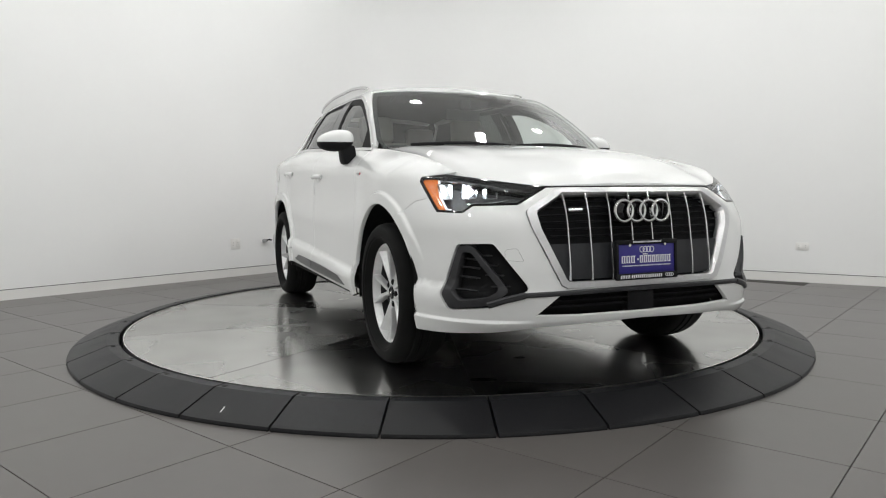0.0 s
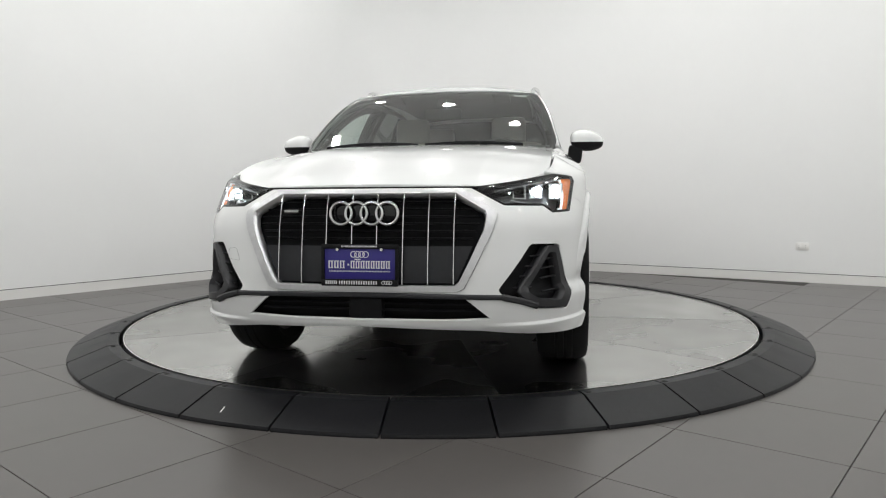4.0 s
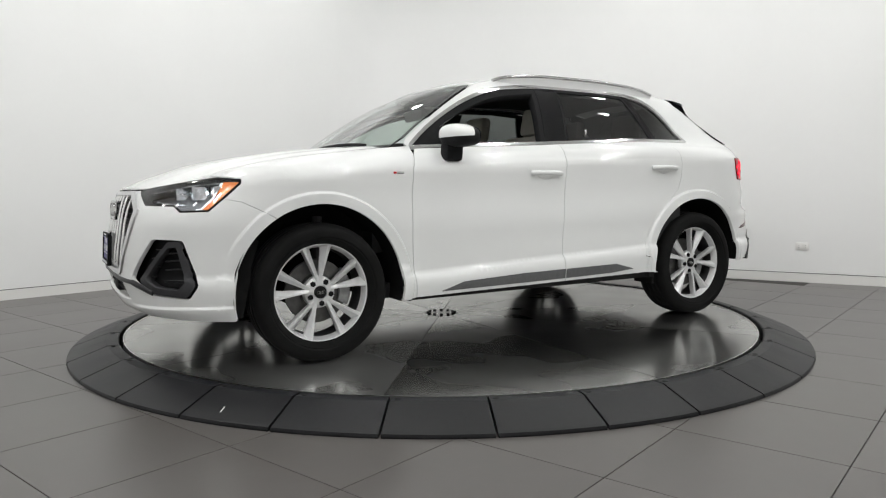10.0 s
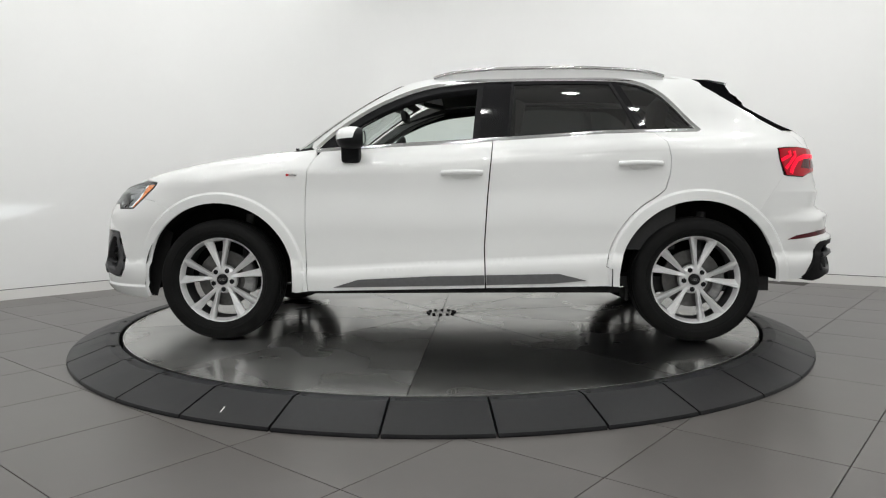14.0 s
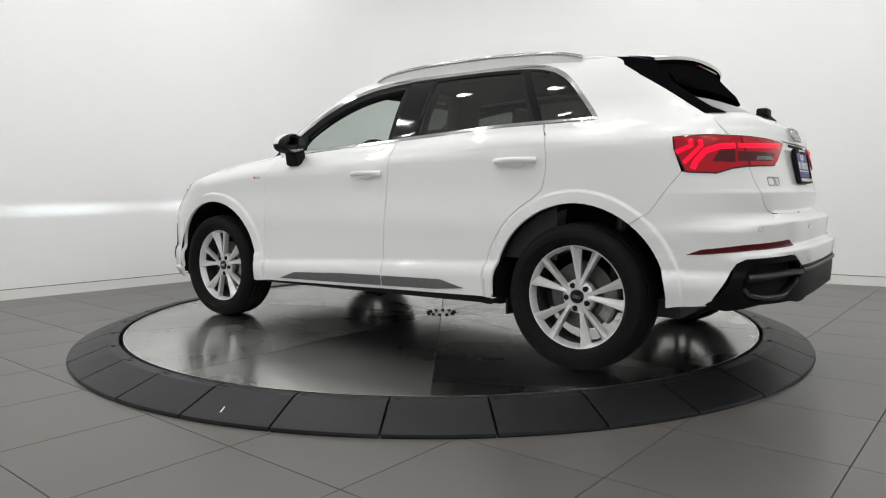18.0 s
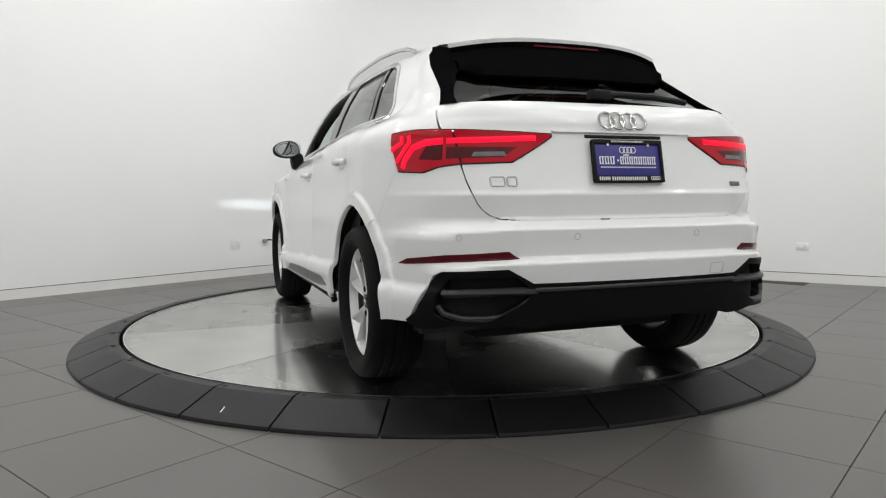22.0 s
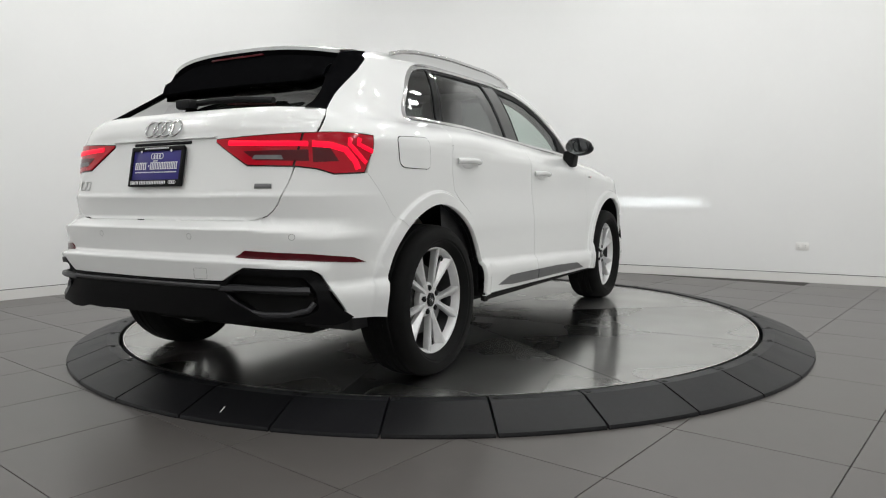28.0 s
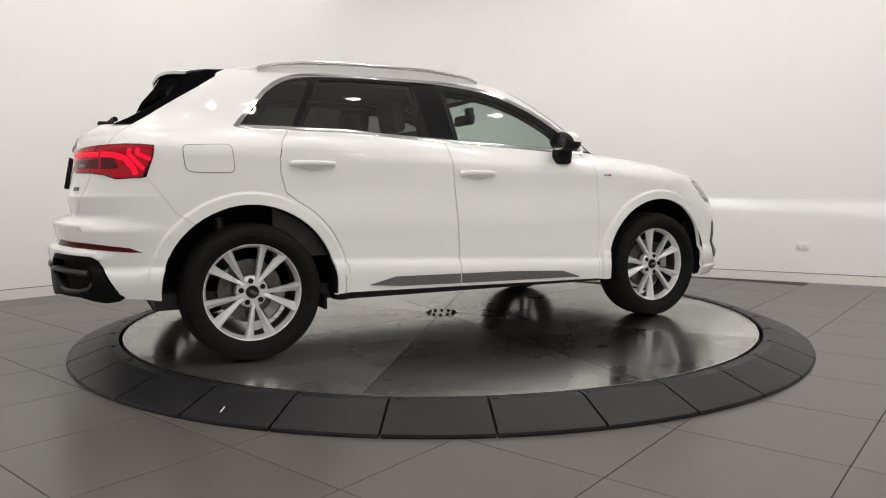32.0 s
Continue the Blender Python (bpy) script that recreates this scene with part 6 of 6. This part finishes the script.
# black strip between the pillar's edge and the glass
rim_edge = [(-1.825, 1.155), (-1.77, 1.190), (-1.70, 1.240), (-1.60, 1.303), (-1.50, 1.366), (-1.412, 1.426), (-1.402, 1.448), (-1.362, 1.470)]
rim_glass = [(0.618, 1.157), (0.606, 1.190), (0.578, 1.24), (0.540, 1.29), (0.507, 1.328)]
lip_end = (-1.545, 0.519, 1.437)
for sgn in (1, -1):
    bm = bmesh.new()
    rows = []
    for i, (x, z) in enumerate(rim_edge):
        o = flank(x, z)
        if i < 5:
            y2, z2 = rim_glass[i]
            q = rear_glass_at(y2, z2) + np.array([-0.010, 0, 0.002])
        else:
            q = np.array(lip_end) + np.array([0.02 * (i - 5), 0, 0.004 * (i - 5)])
        mid = (o + q) / 2 + np.array([-0.008, 0.004, 0.003])
        rows.append([bm.verts.new((r[0], sgn * r[1], r[2])) for r in (o + np.array([0.012, 0.0, -0.004]), o + np.array([-0.001, 0.002, 0.001]), mid, q, q + np.array([0.03, -0.004, -0.003]))])
    for a, b in zip(rows, rows[1:]):
        for k in range(4):
            bm.faces.new((a[k], a[k + 1], b[k + 1], b[k]))
    part("window_fin", bm, M["spoiler_black"], car, "gloss black fin beside the rear window", smooth=40)
part("wiper_arm", tube([(float(rear_glass_at(y, z)[0]) - 0.030, y, z) for y, z in ((0.02, 1.205), (-0.10, 1.218), (-0.27, 1.216), (-0.44, 1.200))], 0.013, 8), M["black"], car, "black rear wiper")
bm = bmesh.new()
box(bm, -0.03, -0.03, -0.02, 0.025, 0.06, 0.02, 0.01, pose(float(rear_glass_at(0, 1.2)[0]) - 0.03, 0.0, 1.207, 0, 0, 0))
part("wiper_hub", bm, M["black"], car, "black rear wiper hub")
bm = bmesh.new()
zt = float(roof_mid(-1.2))
v = [bm.verts.new(q) for q in ((-1.13, 0, zt), (-1.24, 0.022, zt - 0.008), (-1.24, -0.022, zt - 0.008), (-1.225, 0.004, zt + 0.036), (-1.225, -0.004, zt + 0.036), (-1.19, 0, zt + 0.030))]
for f in ((0, 1, 3, 5), (0, 5, 4, 2), (1, 2, 4, 3), (5, 3, 4)):
    bm.faces.new([v[i] for i in f])
part("aerial", bm, M["gloss_black"], car, "black roof aerial")

# ---- fuel flap and wing badges ----
flap = rounded([(-1.395, 1.062), (-1.62, 1.055), (-1.61, 0.945), (-1.585, 0.925), (-1.40, 0.922), (-1.383, 0.94)], 0.03)
panel("fuel_flap", flap, flank, M["paint"], car, "white fuel flap", lift=0.0022, depth=0.01, gap=0.003, h=0.03, mirror=True)
panel("flap_gap", flap, flank, M["under"], car, lift=0.0012, depth=0.004, gap=0.0, h=0.03, mirror=True, holes=[shrink(flap, 0.0045)])
for sgn in (1, -1):
    for xa, xb, mat in ((0.953, 0.937, "red_badge"), (0.934, 0.892, "chrome")):
        y0 = float(flank(0.92, 0.925)[1])
        bm = bmesh.new()
        box(bm, xa, sgn * (y0 - 0.003), 0.920, xb, sgn * (y0 + 0.003), 0.932, 0.001)
        part("wing_badge", bm, M[mat], car, "small red and silver wing badge")


# ---- sockets and cable on the walls ----
def wall_frame(x, y, z, direction):
    """Matrix at a point of a wall: x along the wall, y into the room."""
    d = Vector((math.cos(radians(direction)), math.sin(radians(direction)), 0))
    n = Vector((d.y, -d.x, 0))
    return Matrix(((d.x, n.x, 0, x), (d.y, n.y, 0, y), (0, 0, 1, z), (0, 0, 0, 1)))


def socket(m, w, h, gangs):
    bm = bmesh.new()
    box(bm, -w / 2, 0.0, -h / 2, w / 2, 0.006, h / 2, 0.002, m)
    pl = part("wall_socket", bm, M["base"], None)
    for k in range(gangs):
        cx = (k - (gangs - 1) / 2) * w / gangs
        g = bmesh.new()
        box(g, cx - w * 0.17, 0.004, -h * 0.32, cx + w * 0.17, 0.008, h * 0.32, 0.001, m)
        face = part("socket_face", g, M["base"], pl, "white socket face")
        for dz in (-0.012, 0.012):
            q = bmesh.new()
            box(q, cx - 0.004, 0.007, dz - 0.003, cx + 0.004, 0.0085, dz + 0.003, 0, m)
            part("slot", q, M["pillar_trim"], face)
    return tagged(pl, "white wall socket above the baseboard", "socket", "wall sockets")


socket(wall_frame(3.545, 2.029, 0.272, RIGHT_DIR), 0.115, 0.075, 2)
socket(wall_frame(-2.252, 2.858, 0.277, LEFT_DIR), 0.115, 0.118, 2)
mw = wall_frame(-2.002, 3.129, 0.293, LEFT_DIR)
bm = bmesh.new()
box(bm, -0.03, 0.0, -0.018, 0.012, 0.05, 0.02, 0.008, mw)
plug = part("cable_stub", bm, M["pillar_trim"], None)
part("plug", tube([mw @ Vector(q) for q in ((0.0, 0.04, 0.004), (0.03, 0.05, 0.012), (0.06, 0.05, 0.006))], 0.009, 8), M["black"], plug, "black plug")
tagged(plug, "short grey cable stub with a black plug on the wall", "cable")



# ---- floor tiles ----
def tiles():
    ang = radians(50.2)
    e1, e2 = Vector((math.cos(ang), math.sin(ang))), Vector((math.sin(ang), -math.cos(ang)))
    su, sv, u0, v0, g = 0.5857, 0.5885, -1.712, 0.917, 0.0011
    h = 0.004
    b = 0.0014
    v = [(g, g, -h), (su - g, g, -h), (su - g, sv - g, -h), (g, sv - g, -h)]
    t = [(g + b, g + b, 0), (su - g - b, g + b, 0), (su - g - b, sv - g - b, 0), (g + b, sv - g - b, 0)]
    me = bpy.data.meshes.new("tile")
    m2 = Matrix(((e1.x, e2.x, 0), (e1.y, e2.y, 0), (0, 0, 1)))
    me.from_pydata([m2 @ Vector(p) for p in v + t], [], [(7, 6, 5, 4), (0, 4, 5, 1), (1, 5, 6, 2), (2, 6, 7, 3), (3, 7, 4, 0)])
    me.materials.append(M["tile"])
    me.update()
    rows, rest_v, rest_f = [], [], []
    inside = lambda p: all((CORNERS[(i + 1) % 5] - CORNERS[i]).cross(p - CORNERS[i]) < 0.25 for i in range(5))
    for i in range(-22, 24):
        for j in range(-22, 24):
            o = e1 * (u0 + i * su) + e2 * (v0 + j * sv)
            c = o + e1 * su / 2 + e2 * sv / 2
            near = c.length
            if near < R_OUT - 0.5 or not inside(c):
                continue
            rows.append((c.y < -4.0 or abs(c.x) > 5.2, near, o))
    rows.sort(key=lambda r: (r[0], r[1]))
    for k, (_, _, o) in enumerate(rows):
        if k < 300:
            ob = new("tile", me)
            ob.parent = floor
            ob.location = (o.x, o.y, FLOOR_Z)
        else:
            n = len(rest_v)
            rest_v += [p.co + Vector((o.x, o.y, FLOOR_Z)) for p in me.vertices]
            rest_f += [tuple(n + q for q in p.vertices) for p in me.polygons]
    if rest_v:
        ob = ob_from("tile_field", rest_v, rest_f, M["tile"], floor)
        ob["kind"] = "stuff"


tiles()


# ---- what moves ----
def motions():
    rows, deck = [], []
    for k in range(33):
        a = radians(turn_at(k))
        x = CAR_OFF[0] * math.cos(a) - CAR_OFF[1] * math.sin(a)
        y = CAR_OFF[0] * math.sin(a) + CAR_OFF[1] * math.cos(a)
        rows.append((float(k), pose(x, y, 0.0, 0, 0, turn_at(k))))
        deck.append((float(k), pose(0, 0, DECK_Z, 0, 0, turn_at(k))))
    walk(table, deck)
    walk(car, rows)


motions()
